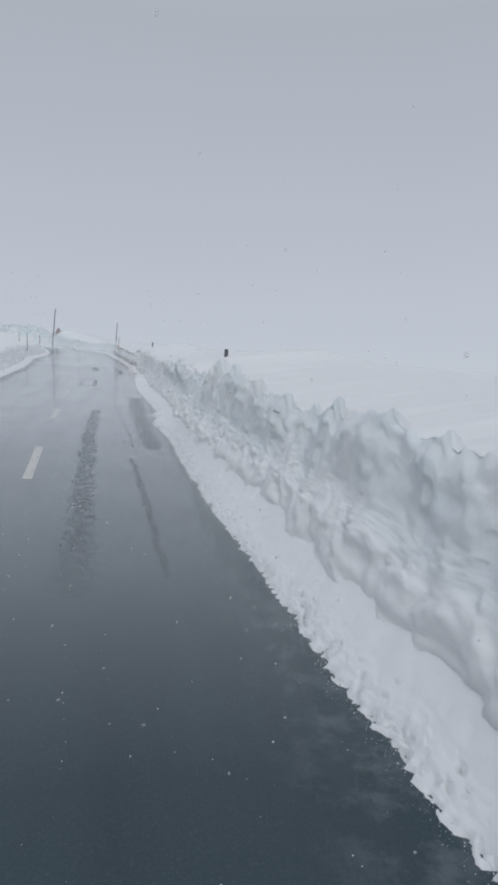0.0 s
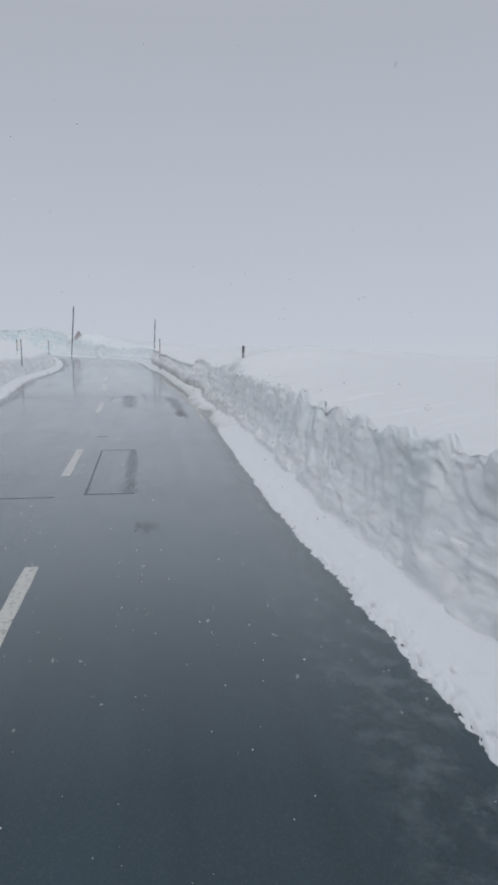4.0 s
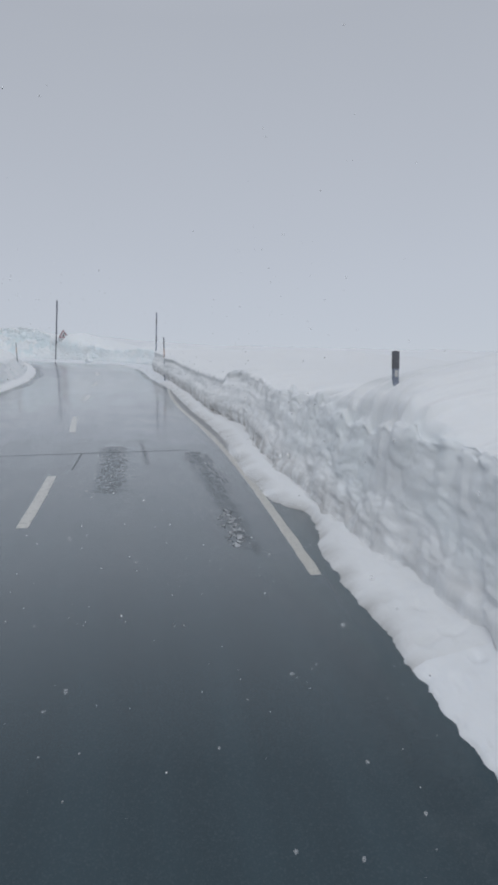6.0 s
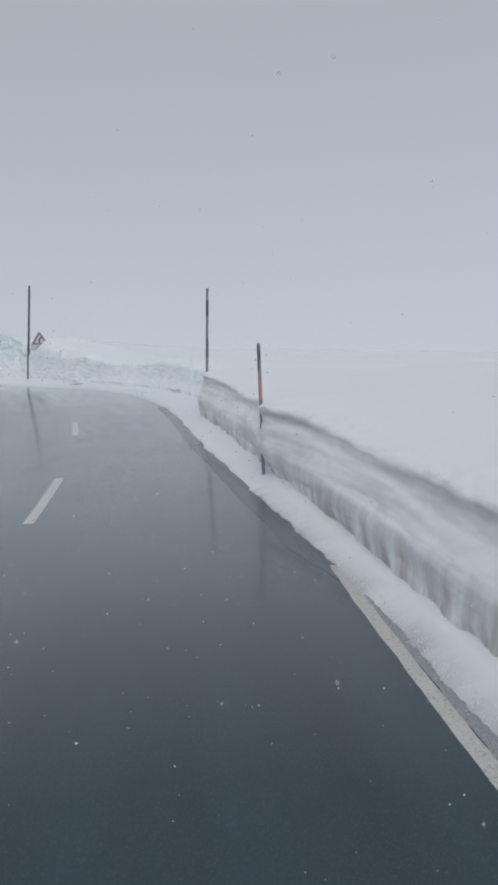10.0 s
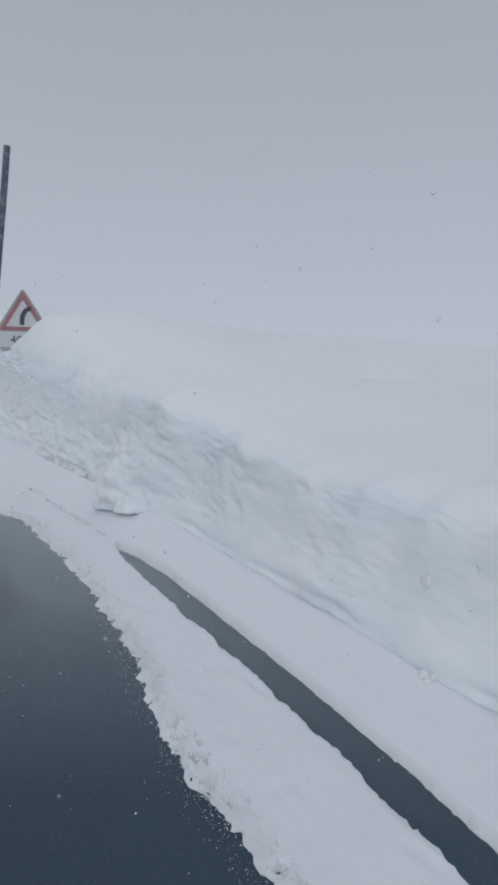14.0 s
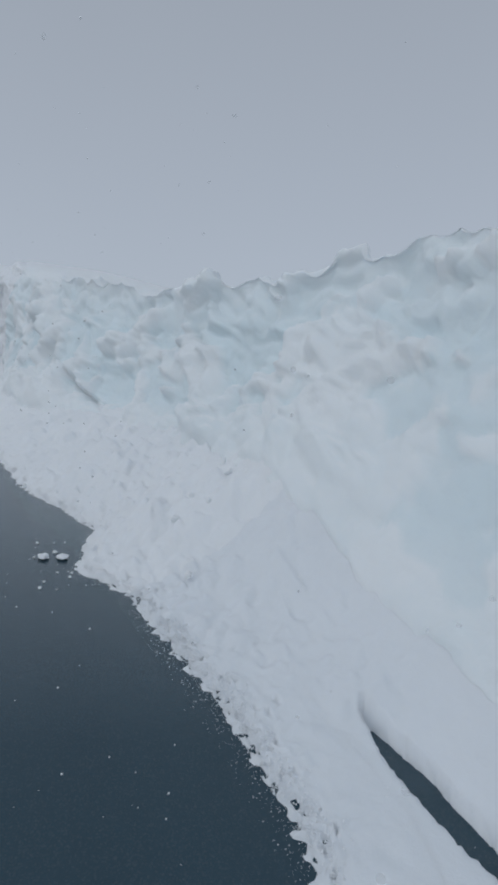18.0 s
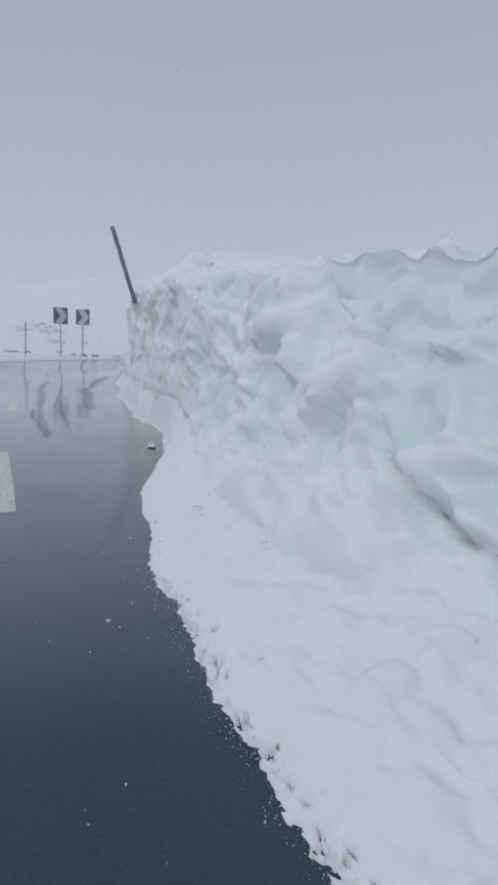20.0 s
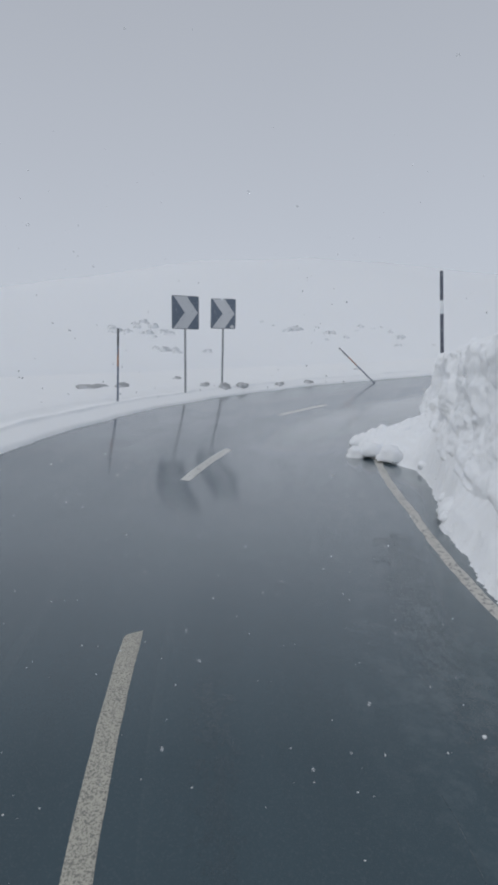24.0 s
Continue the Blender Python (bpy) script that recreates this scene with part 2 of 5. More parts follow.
def snow_material(name, clean, tint, tint_amount, dirt=None, dirt_lo=0.0, dirt_hi=0.0, layers=0.0, icy=0.0):
    m, n, l, b = material(name)
    tc = n.new("ShaderNodeTexCoord")
    big = node(n, l, "ShaderNodeTexNoise", Vector=tc.outputs["Object"], Scale=0.9, Detail=4.0, Roughness=0.6)
    fine = node(n, l, "ShaderNodeTexNoise", Vector=tc.outputs["Object"], Scale=24.0, Detail=5.0, Roughness=0.65)
    grain = node(n, l, "ShaderNodeTexNoise", Vector=tc.outputs["Object"], Scale=160.0, Detail=2.0)
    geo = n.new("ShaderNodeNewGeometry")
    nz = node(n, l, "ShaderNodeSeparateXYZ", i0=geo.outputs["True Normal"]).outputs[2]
    # tint patches darken only steep snow; flat tops keep the clean colour
    steep = spread(n, l, nz, 0.93, 0.7)
    steep_tint = node(n, l, "ShaderNodeMath", i0=spread(n, l, big.outputs[0], 0.42, 0.72, 0, tint_amount), i1=steep)
    steep_tint.operation = "MULTIPLY"
    col = mix(n, l, steep_tint.outputs[0], (*clean, 1), (*tint, 1))
    # bluish colour, for exposed ice and for shade painted on the faces
    if icy:
        ice_shade = n.new("ShaderNodeAttribute")
        ice_shade.attribute_name = "ice_shade"
        col = mix(n, l, spread(n, l, ice_shade.outputs["Fac"], 0.0, 1.0, 0, icy), col, (0.60, 0.745, 0.80, 1))
    col = mix(n, l, spread(n, l, fine.outputs[0], 0.55, 0.8, 0, 0.12), col, (0.66, 0.70, 0.74, 1))
    if dirt:
        sd = n.new("ShaderNodeAttribute")
        sd.attribute_name = "sd"
        sp = node(n, l, "ShaderNodeSeparateXYZ", i0=sd.outputs["Vector"])
        if layers:
            wv = node(n, l, "ShaderNodeCombineXYZ", X=node(n, l, "ShaderNodeMath", i0=sp.outputs[0], i1=0.07).outputs[0], Y=0.0, Z=sp.outputs[2])
            arch = node(n, l, "ShaderNodeTexNoise", Vector=node(n, l, "ShaderNodeCombineXYZ", X=sp.outputs[0], Y=3.0, Z=0.0).outputs[0], Scale=0.16, Detail=1.0)
            l.new(node(n, l, "ShaderNodeMath", i0=sp.outputs[2], i1=arch.outputs[0]).outputs[0], wv.inputs[2])
            wv.inputs[0].links[0].from_node.operation = "MULTIPLY"
            band = node(n, l, "ShaderNodeTexNoise", Vector=wv.outputs[0], Scale=4.2, Detail=2.5, Roughness=0.55)
            lay = node(n, l, "ShaderNodeMath", i0=spread(n, l, band.outputs[0], 0.46, 0.64, 0, layers), i1=steep)
            lay.operation = "MULTIPLY"
            gate = node(n, l, "ShaderNodeMath", i0=spread(n, l, sp.outputs[0], 34.0, 46.0), i1=spread(n, l, sp.outputs[0], 79.0, 73.0))
            gate.operation = "MULTIPLY"
            lay2 = node(n, l, "ShaderNodeMath", i0=lay.outputs[0], i1=gate.outputs[0])
            lay2.operation = "MULTIPLY"
            col = mix(n, l, lay2.outputs[0], col, (0.50, 0.53, 0.55, 1))
        streak = node(n, l, "ShaderNodeMath", i0=sp.outputs[0], i1=3.5 if layers else 1.0)
        streak.operation = "MULTIPLY"
        blot = node(n, l, "ShaderNodeTexNoise", Vector=node(n, l, "ShaderNodeCombineXYZ", X=streak.outputs[0], Y=0.0, Z=sp.outputs[2]).outputs[0], Scale=1.3, Detail=4.0, Roughness=0.6)
        lowness = spread(n, l, sp.outputs[2], dirt_hi, dirt_lo, 0, 1)
        mm = node(n, l, "ShaderNodeMath", i0=lowness, i1=spread(n, l, blot.outputs[0], 0.36, 0.62))
        mm.operation = "MULTIPLY"
        if layers:
            mm = node(n, l, "ShaderNodeMath", i0=mm.outputs[0], i1=gate.outputs[0])
            mm.operation = "MULTIPLY"
        col = mix(n, l, mm.outputs[0], col, (*dirt, 1))
    l.new(col, b.inputs["Base Color"])
    b.inputs["Roughness"].default_value = 0.62
    b.inputs["Specular IOR Level"].default_value = 0.25
    b.inputs["Subsurface Weight"].default_value, b.inputs["Subsurface Scale"].default_value = 0.5, 0.025
    b.inputs["Subsurface Radius"].default_value = (0.97, 1.0, 1.04)
    h = node(n, l, "ShaderNodeMath", i0=fine.outputs[0], i1=node(n, l, "ShaderNodeMath", i0=grain.outputs[0], i1=0.35).outputs[0])
    h.inputs[1].links[0].from_node.operation = "MULTIPLY"
    bump(n, l, b, h.outputs[0], 0.28, 0.02)
    return m


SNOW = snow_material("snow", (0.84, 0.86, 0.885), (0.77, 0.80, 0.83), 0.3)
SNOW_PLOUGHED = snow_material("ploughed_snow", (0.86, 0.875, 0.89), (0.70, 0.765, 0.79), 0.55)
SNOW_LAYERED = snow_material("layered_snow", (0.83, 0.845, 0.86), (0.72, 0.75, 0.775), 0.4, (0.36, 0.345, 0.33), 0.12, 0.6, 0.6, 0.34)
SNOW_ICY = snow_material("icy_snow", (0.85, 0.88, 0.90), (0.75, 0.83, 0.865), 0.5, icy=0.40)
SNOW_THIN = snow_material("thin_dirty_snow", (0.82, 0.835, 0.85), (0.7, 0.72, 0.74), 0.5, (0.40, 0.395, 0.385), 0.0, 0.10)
# darker copy of SNOW; the dimmer light of one stretch put into colour
SNOW_DIMMED = snow_material("dimmed_snow", (0.785, 0.812, 0.845), (0.72, 0.757, 0.795), 0.3)


def asphalt_material(name, base, wet_lo, wet_hi, bump_strength, film, gloss=1.0):
    m, n, l, b = material(name)
    sd = n.new("ShaderNodeAttribute")
    sd.attribute_name = "sd"
    tc = n.new("ShaderNodeTexCoord")
    stretch = node(n, l, "ShaderNodeVectorMath", i0=sd.outputs["Vector"], i1=(0.12, 1.6, 1.0))
    stretch.operation = "MULTIPLY"
    tracks = node(n, l, "ShaderNodeTexNoise", Vector=stretch.outputs[0], Scale=1.0, Detail=5.0, Roughness=0.6)
    pools = node(n, l, "ShaderNodeTexNoise", Vector=tc.outputs["Object"], Scale=0.8, Detail=5.0, Roughness=0.6)
    grit = node(n, l, "ShaderNodeTexVoronoi", Vector=tc.outputs["Object"], Scale=130.0)
    grit2 = node(n, l, "ShaderNodeTexNoise", Vector=tc.outputs["Object"], Scale=260.0, Detail=2.0)
    col = mix(n, l, spread(n, l, tracks.outputs[0], 0.35, 0.7), (base * 0.62, base * 1.25, base * 1.6, 1), (base * 0.95, base * 1.85, base * 2.35, 1))
    along = node(n, l, "ShaderNodeSeparateXYZ", i0=sd.outputs["Vector"]).outputs[0]
    col = mix(n, l, spread(n, l, along, 108.0, 111.0, 0, 0.42), col, (0.046, 0.080, 0.10, 1))
    # asphalt toned darker and bluer between s 76 and 110
    fresh = node(n, l, "ShaderNodeMath", i0=spread(n, l, along, 76.0, 84.0, 0, 0.7), i1=spread(n, l, along, 110.0, 104.0))
    fresh.operation = "MULTIPLY"
    col = mix(n, l, fresh.outputs[0], col, (0.006, 0.038, 0.064, 1))
    col = mix(n, l, spread(n, l, grit2.outputs[0], 0.62, 0.75, 0, 0.35), col, (0.085, 0.095, 0.105, 1))
    chip = node(n, l, "ShaderNodeSeparateXYZ", i0=grit.outputs["Color"]).outputs[0]
    col = mix(n, l, spread(n, l, chip, 0.72, 1.0, 0, 0.32), col, (0.075, 0.095, 0.11, 1))
    across = node(n, l, "ShaderNodeSeparateXYZ", i0=sd.outputs["Vector"]).outputs[1]
    # pale grey mottling towards the verge, and pale dried streaks along the lane after the bend
    film_noise = node(n, l, "ShaderNodeTexNoise", Vector=tc.outputs["Object"], Scale=4.5, Detail=6.0, Roughness=0.66)
    mottle = node(n, l, "ShaderNodeMath", i0=spread(n, l, film_noise.outputs[0], 0.47, 0.66), i1=spread(n, l, across, 0.95, 1.55))
    mottle.operation = "MULTIPLY"
    where = node(n, l, "ShaderNodeMath", i0=spread(n, l, along, 37.0, 31.0, 0, 0.5), i1=spread(n, l, along, 111.0, 114.0, 0, 0.28))
    where.operation = "ADD"
    mottle2 = node(n, l, "ShaderNodeMath", i0=mottle.outputs[0], i1=where.outputs[0])
    mottle2.operation = "MULTIPLY"
    col = mix(n, l, mottle2.outputs[0], col, (0.155, 0.18, 0.195, 1))
    ribs = node(n, l, "ShaderNodeVectorMath", i0=sd.outputs["Vector"], i1=(0.05, 5.0, 1.0))
    ribs.operation = "MULTIPLY"
    rib = node(n, l, "ShaderNodeTexNoise", Vector=ribs.outputs[0], Scale=1.0, Detail=3.0, Roughness=0.5)
    dried = node(n, l, "ShaderNodeMath", i0=spread(n, l, rib.outputs[0], 0.60, 0.72), i1=spread(n, l, along, 110.0, 113.0, 0, 0.16))
    dried.operation = "MULTIPLY"
    col = mix(n, l, dried.outputs[0], col, (0.15, 0.165, 0.17, 1))
    l.new(col, b.inputs["Base Color"])
    wet = node(n, l, "ShaderNodeMath", i0=tracks.outputs[0], i1=pools.outputs[0])
    wet.operation = "ADD"
    l.new(spread(n, l, wet.outputs[0], 0.75, 1.3, wet_lo, wet_hi), b.inputs["Roughness"])
    b.inputs["IOR"].default_value = 1.5
    b.inputs["Specular Tint"].default_value = (0.79, 0.94, 1.0, 1)
    gaze = n.new("ShaderNodeLayerWeight")
    for low, high, slot in ((0.46, film, "Coat Weight"), (0.36, gloss, "Specular IOR Level")):
        rise, fall = spread(n, l, gaze.outputs["Facing"], 0.38, 0.64, low, 1.0), spread(n, l, gaze.outputs["Facing"], 0.58, 0.80, 1.0, high)
        both = node(n, l, "ShaderNodeMath", i0=rise, i1=fall)
        both.operation = "MULTIPLY"
        l.new(both.outputs[0], b.inputs[slot])
    b.inputs["Coat Weight"].default_value, b.inputs["Coat Roughness"].default_value, b.inputs["Coat IOR"].default_value = film, 0.12, 1.5
    bump(n, l, b, grit.outputs["Distance"], bump_strength, 0.006)
    return m


ASPHALT = asphalt_material("wet_asphalt", 0.029, 0.12, 0.27, 0.22, 1.0)
ASPHALT_ROUGH = asphalt_material("ravelled_asphalt", 0.024, 0.14, 0.30, 0.4, 0.4, 0.5)
GUTTER = asphalt_material("damp_gutter", 0.024, 0.14, 0.30, 0.25, 0.6, 0.75)
TAR = asphalt_material("tar_seam", 0.018, 0.25, 0.4, 0.4, 0.35, 0.5)


def paint_material(name, colour, wear_colour, wear, rough=0.45, scale=14.0, metal=0.0, wet=0.0):
    """Painted surface, with worn or dirty flecks."""
    m, n, l, b = material(name)
    tc = n.new("ShaderNodeTexCoord")
    worn = node(n, l, "ShaderNodeTexNoise", Vector=tc.outputs["Object"], Scale=scale, Detail=7.0, Roughness=0.72)
    tone = node(n, l, "ShaderNodeTexNoise", Vector=tc.outputs["Object"], Scale=scale * 0.2, Detail=3.0)
    col = mix(n, l, spread(n, l, tone.outputs[0], 0.3, 0.7, 0, 0.25), (*colour, 1), tuple(c * 0.75 for c in colour) + (1,))
    col = mix(n, l, spread(n, l, worn.outputs[0], 0.62 - wear * 0.2, 0.68 - wear * 0.2 + 0.03), col, (*wear_colour, 1))
    l.new(col, b.inputs["Base Color"])
    b.inputs["Roughness"].default_value, b.inputs["Metallic"].default_value = rough, metal
    b.inputs["Coat Weight"].default_value, b.inputs["Coat Roughness"].default_value, b.inputs["Coat IOR"].default_value = wet, 0.15, 1.4
    bump(n, l, b, worn.outputs[0], 0.25, 0.004)
    return m


LINE_PAINT = paint_material("road_paint", (0.64, 0.63, 0.58), (0.22, 0.22, 0.21), 0.4, 0.4, 22.0, 0.0, 0.9)
LINE_YELLOWED = paint_material("yellowed_road_paint", (0.70, 0.67, 0.59), (0.24, 0.23, 0.2), 0.45, 0.4, 26.0, 0.0, 0.9)
LINE_GRIMY = paint_material("grimy_road_paint", (0.46, 0.44, 0.37), (0.17, 0.17, 0.15), 0.7, 0.5, 75.0, 0.0, 0.8)
LINE_WORN = paint_material("worn_road_paint", (0.54, 0.52, 0.475), (0.2, 0.2, 0.195), 0.6, 0.5, 18.0, 0.0, 0.6)
SALT = paint_material("dried_salt", (0.058, 0.092, 0.106), (0.03, 0.053, 0.066), 0.75, 0.35, 45.0, 0.0, 1.0)
FOAM = paint_material("slush_foam", (0.50, 0.52, 0.54), (0.22, 0.24, 0.26), 0.6, 0.4, 50.0, 0.0, 0.8)
LINE_EDGE = paint_material("faded_edge_paint", (0.60, 0.585, 0.54), (0.36, 0.355, 0.335), 0.5, 0.5, 40.0, 0.0, 0.6)
# pole and post tones raised, putting some fog haze into the colour
WOOD = paint_material("weathered_wood", (0.10, 0.112, 0.145), (0.23, 0.245, 0.28), 0.42, 0.75, 9.0)
WOOD_GREY = paint_material("grey_wood", (0.185, 0.212, 0.275), (0.34, 0.37, 0.42), 0.4, 0.7, 12.0)
ORANGE = paint_material("faded_orange_paint", (0.43, 0.25, 0.19), (0.36, 0.27, 0.23), 0.4, 0.55, 18.0)
DARK = paint_material("dark_paint", (0.095, 0.1, 0.115), (0.16, 0.165, 0.175), 0.4, 0.5, 22.0)
PALE = paint_material("pale_reflector", (0.5, 0.5, 0.5), (0.3, 0.3, 0.3), 0.3, 0.35, 30.0)
RED = paint_material("sign_red", (0.36, 0.155, 0.175), (0.5, 0.3, 0.3), 0.15, 0.35, 26.0)
WHITE = paint_material("sign_white", (0.62, 0.64, 0.67), (0.5, 0.52, 0.55), 0.3, 0.35, 8.0)
BLACK = paint_material("sign_black", (0.05, 0.055, 0.065), (0.12, 0.125, 0.13), 0.2, 0.4, 26.0)
# dark field lightened to carry the haze over the distant signs
BLUEBLACK = paint_material("chevron_dark", (0.135, 0.17, 0.225), (0.24, 0.27, 0.31), 0.35, 0.35, 10.0)
METAL = paint_material("galvanised_steel", (0.33, 0.345, 0.36), (0.22, 0.23, 0.24), 0.4, 0.42, 30.0, 0.7)
FROST = snow_material("frost", (0.82, 0.84, 0.86), (0.7, 0.74, 0.78), 0.5)
# rock paled until nearly snow-coloured, so fog haze sits in its colour
ROCK = paint_material("haze_paled_rock", (0.60, 0.625, 0.65), (0.80, 0.82, 0.84), 0.8, 0.8, 2.4)
EARTH = paint_material("pale_earth", (0.44, 0.45, 0.46), (0.64, 0.655, 0.67), 0.55, 0.85, 2.2)
GRIME = paint_material("grimy_slush", (0.36, 0.37, 0.38), (0.20, 0.21, 0.22), 0.6, 0.6, 85.0)

# ---- plan of the road's right side (s along the road, d to the right, h above the asphalt) ----
EDGE_A = [(-60, 1.75), (2.4, 1.77), (4.2, 1.67), (8.3, 1.64), (12.2, 1.72), (14.4, 1.86), (17.1, 1.68), (18.5, 1.95), (19.0, 1.74),
          (19.6, 2.06), (22, 2.02), (26, 1.86), (30, 1.74), (34, 1.78), (37.3, 1.82), (38.6, 1.80), (39.6, 1.84), (40.0, 1.98), (40.9, 2.04), (41.2, 1.8), (41.6, 1.68), (42.1, 1.63), (43.5, 1.58),
          (45, 1.64), (46, 1.77), (47.2, 1.81), (48.3, 1.87), (49.3, 1.91), (50.5, 1.93), (52, 1.94), (53.5, 1.98), (55, 1.97), (58, 1.90), (60, 1.84), (61.5, 1.70), (64, 1.42), (68, 1.05), (71, 1.05)]
EDGE_B = [(74, 1.26), (77, 1.33), (80, 1.46), (82, 1.38), (83.5, 1.2), (85.4, 1.46), (87, 1.63), (88.5, 1.7), (89.2, 1.4), (90.7, 1.12),
          (92.4, 0.97), (93.6, 1.22), (94.8, 0.96), (96.2, 1.0), (97.3, 1.48), (98.2, 1.5), (100, 1.35), (100.5, 1.02), (101.4, 1.37),
          (102, 1.2), (102.7, 0.9), (104, 0.76), (105, 0.6), (107, 0.56), (109, 0.9), (111, 1.7)]
EDGE_C = [(112.5, 2.12), (113.3, 2.25), (113.9, 2.24), (114.2, 2.06), (114.5, 2.16), (114.9, 2.06), (115.9, 2.19), (118, 2.27), (119.9, 2.3), (120.4, 2.37), (121.3, 2.46), (123, 2.62), (125, 2.53), (126, 2.62), (126.7, 2.63), (127.5, 2.71), (128.4, 2.56), (129.0, 2.76),
          (130.5, 2.74), (131.6, 2.62), (132.1, 2.3), (132.6, 1.84), (133.5, 1.44), (135, 1.6), (137, 2.1), (140, 2.3), (165, 2.3)]
EDGE = EDGE_A + EDGE_B + EDGE_C
FOOT_A = [(-60, 2.12), (8, 2.12), (12, 2.05), (16, 2.2), (19, 2.42), (22, 2.48), (26, 2.4), (29, 2.28), (33, 2.38), (37.5, 2.42), (39, 2.28), (42.8, 2.12),
          (45, 2.24), (47.7, 2.6), (50, 2.42), (56.7, 2.5), (58.7, 2.33), (61, 2.17), (64, 1.95), (67, 1.76), (72, 1.72), (75.5, 2.6),
          (77, 3.05), (80, 3.2), (81.4, 3.4), (83, 3.2), (85, 2.98)]
FOOT_B = [(87.4, 2.95), (89, 2.9), (92.4, 2.95), (94, 3.1), (96, 2.95), (98, 2.8), (100, 2.8), (101.5, 2.75), (103, 2.55), (104.2, 2.2),
          (105.5, 1.6), (108, 1.4), (110.5, 2.0), (112.5, 2.32), (116, 2.40), (118, 2.5), (119.5, 2.62), (123, 2.82), (128, 2.96), (131, 2.92), (134, 2.7), (165, 2.7)]
FOOT = FOOT_A + FOOT_B
FOOT_H = [(-60, 0.38), (14, 0.38), (19, 0.28), (28, 0.2), (36, 0.16), (62, 0.14), (82, 0.17), (88, 0.35), (90.5, 0.5), (94, 0.45), (98.6, 0.42),
          (100.4, 0.95), (102, 0.8), (104, 0.65), (106, 0.35), (108, 0.3), (112, 0.58), (118, 0.6), (123, 0.42), (126, 0.4), (129, 0.55), (132.5, 0.55), (136, 0.3), (165, 0.15)]
CREST_A = [(-60, 2.7, 1.8), (4, 2.55, 1.72), (5.4, 2.5, 1.8), (7.3, 2.6, 1.6), (8.5, 2.45, 1.68), (10.4, 2.5, 1.88), (12.6, 2.55, 1.72),
           (16, 2.65, 1.5), (18, 2.7, 1.5), (19.7, 2.85, 1.72), (21.2, 2.8, 1.65), (22.2, 2.75, 1.45), (23.6, 2.75, 1.6), (27, 2.65, 1.45),
           (33, 2.7, 1.42), (37.8, 2.7, 1.46), (39, 2.6, 1.52), (40.5, 2.6, 1.27), (41.6, 2.6, 1.4), (45, 2.6, 1.3), (47.7, 2.9, 1.4),
           (49.3, 2.9, 1.42), (50, 2.75, 1.35), (50.9, 2.75, 1.1), (54, 2.75, 1.08), (58.4, 2.65, 1.06), (61, 2.45, 1.05), (64.6, 2.0, 1.3),
           (68, 2.0, 1.1), (71.9, 1.95, 1.4), (74, 2.6, 1.05)]
CREST_B = [(76.5, 3.35, 1.1), (79, 3.45, 1.27), (81.8, 3.65, 1.38), (83, 3.5, 1.25), (85, 3.25, 1.26), (86.6, 3.2, 1.42), (87.3, 2.95, 1.65),
           (89, 3.1, 1.6), (90.8, 3.03, 1.85), (92.2, 3.02, 1.98), (93, 3.4, 2.4), (94, 3.7, 2.85), (95.2, 3.95, 3.2), (96.8, 4.1, 3.42),
           (98.4, 4.15, 3.58), (100, 3.9, 3.3), (101.5, 3.5, 2.95), (103, 3.1, 2.75), (104.5, 2.85, 2.6), (105.8, 2.5, 2.75),
           (107, 2.3, 2.7), (108.5, 2.2, 2.55), (111, 2.35, 2.9), (112.9, 2.75, 3.18), (115, 2.85, 3.06), (117, 2.8, 3.02), (119, 2.88, 3.0), (120.5, 2.95, 2.88), (123, 3.1, 2.8),
           (126, 3.3, 2.5), (128.5, 3.25, 2.2), (131, 3.1, 2.0), (133, 3.0, 1.8), (135, 3.0, 1.4), (140, 3.2, 1.2), (165, 3.2, 1.2)]
CREST = CREST_A + CREST_B
LEFT_EDGE = [(-60, -5.1), (30, -5.0), (60, -5.3), (75, -5.4), (100, -5.4), (112, -5.0), (122, -4.3), (128, -3.75), (142, -4.1), (165, -4.6)]
LEFT_H = [(-60, 1.15), (68, 1.05), (74, 0.8), (100, 0.8), (118, 0.5), (126, 0.16), (150, 0.16), (165, 0.3)]
ROUGHNESS = [(-60, 1.0), (44, 1.0), (50, 0.45), (58, 0.3), (72, 0.4), (80, 0.65), (90, 0.55), (94, 0.8), (102, 1.0), (108, 0.95), (114, 0.75), (126, 0.7), (130, 0.7), (165, 0.8)]


# ---- the ground, far and near ----
def nearest(x, y):
    k = np.arange(0, len(LINE_S), 8)
    d2 = (x[..., None] - LINE[k, 0]) ** 2 + (y[..., None] - LINE[k, 1]) ** 2
    j = k[d2.argmin(-1)]
    right = (x - LINE[j, 0]) * LINE_T[j, 1] - (y - LINE[j, 1]) * LINE_T[j, 0]
    return np.sqrt(d2.min(-1)), right, LINE[j, 2]


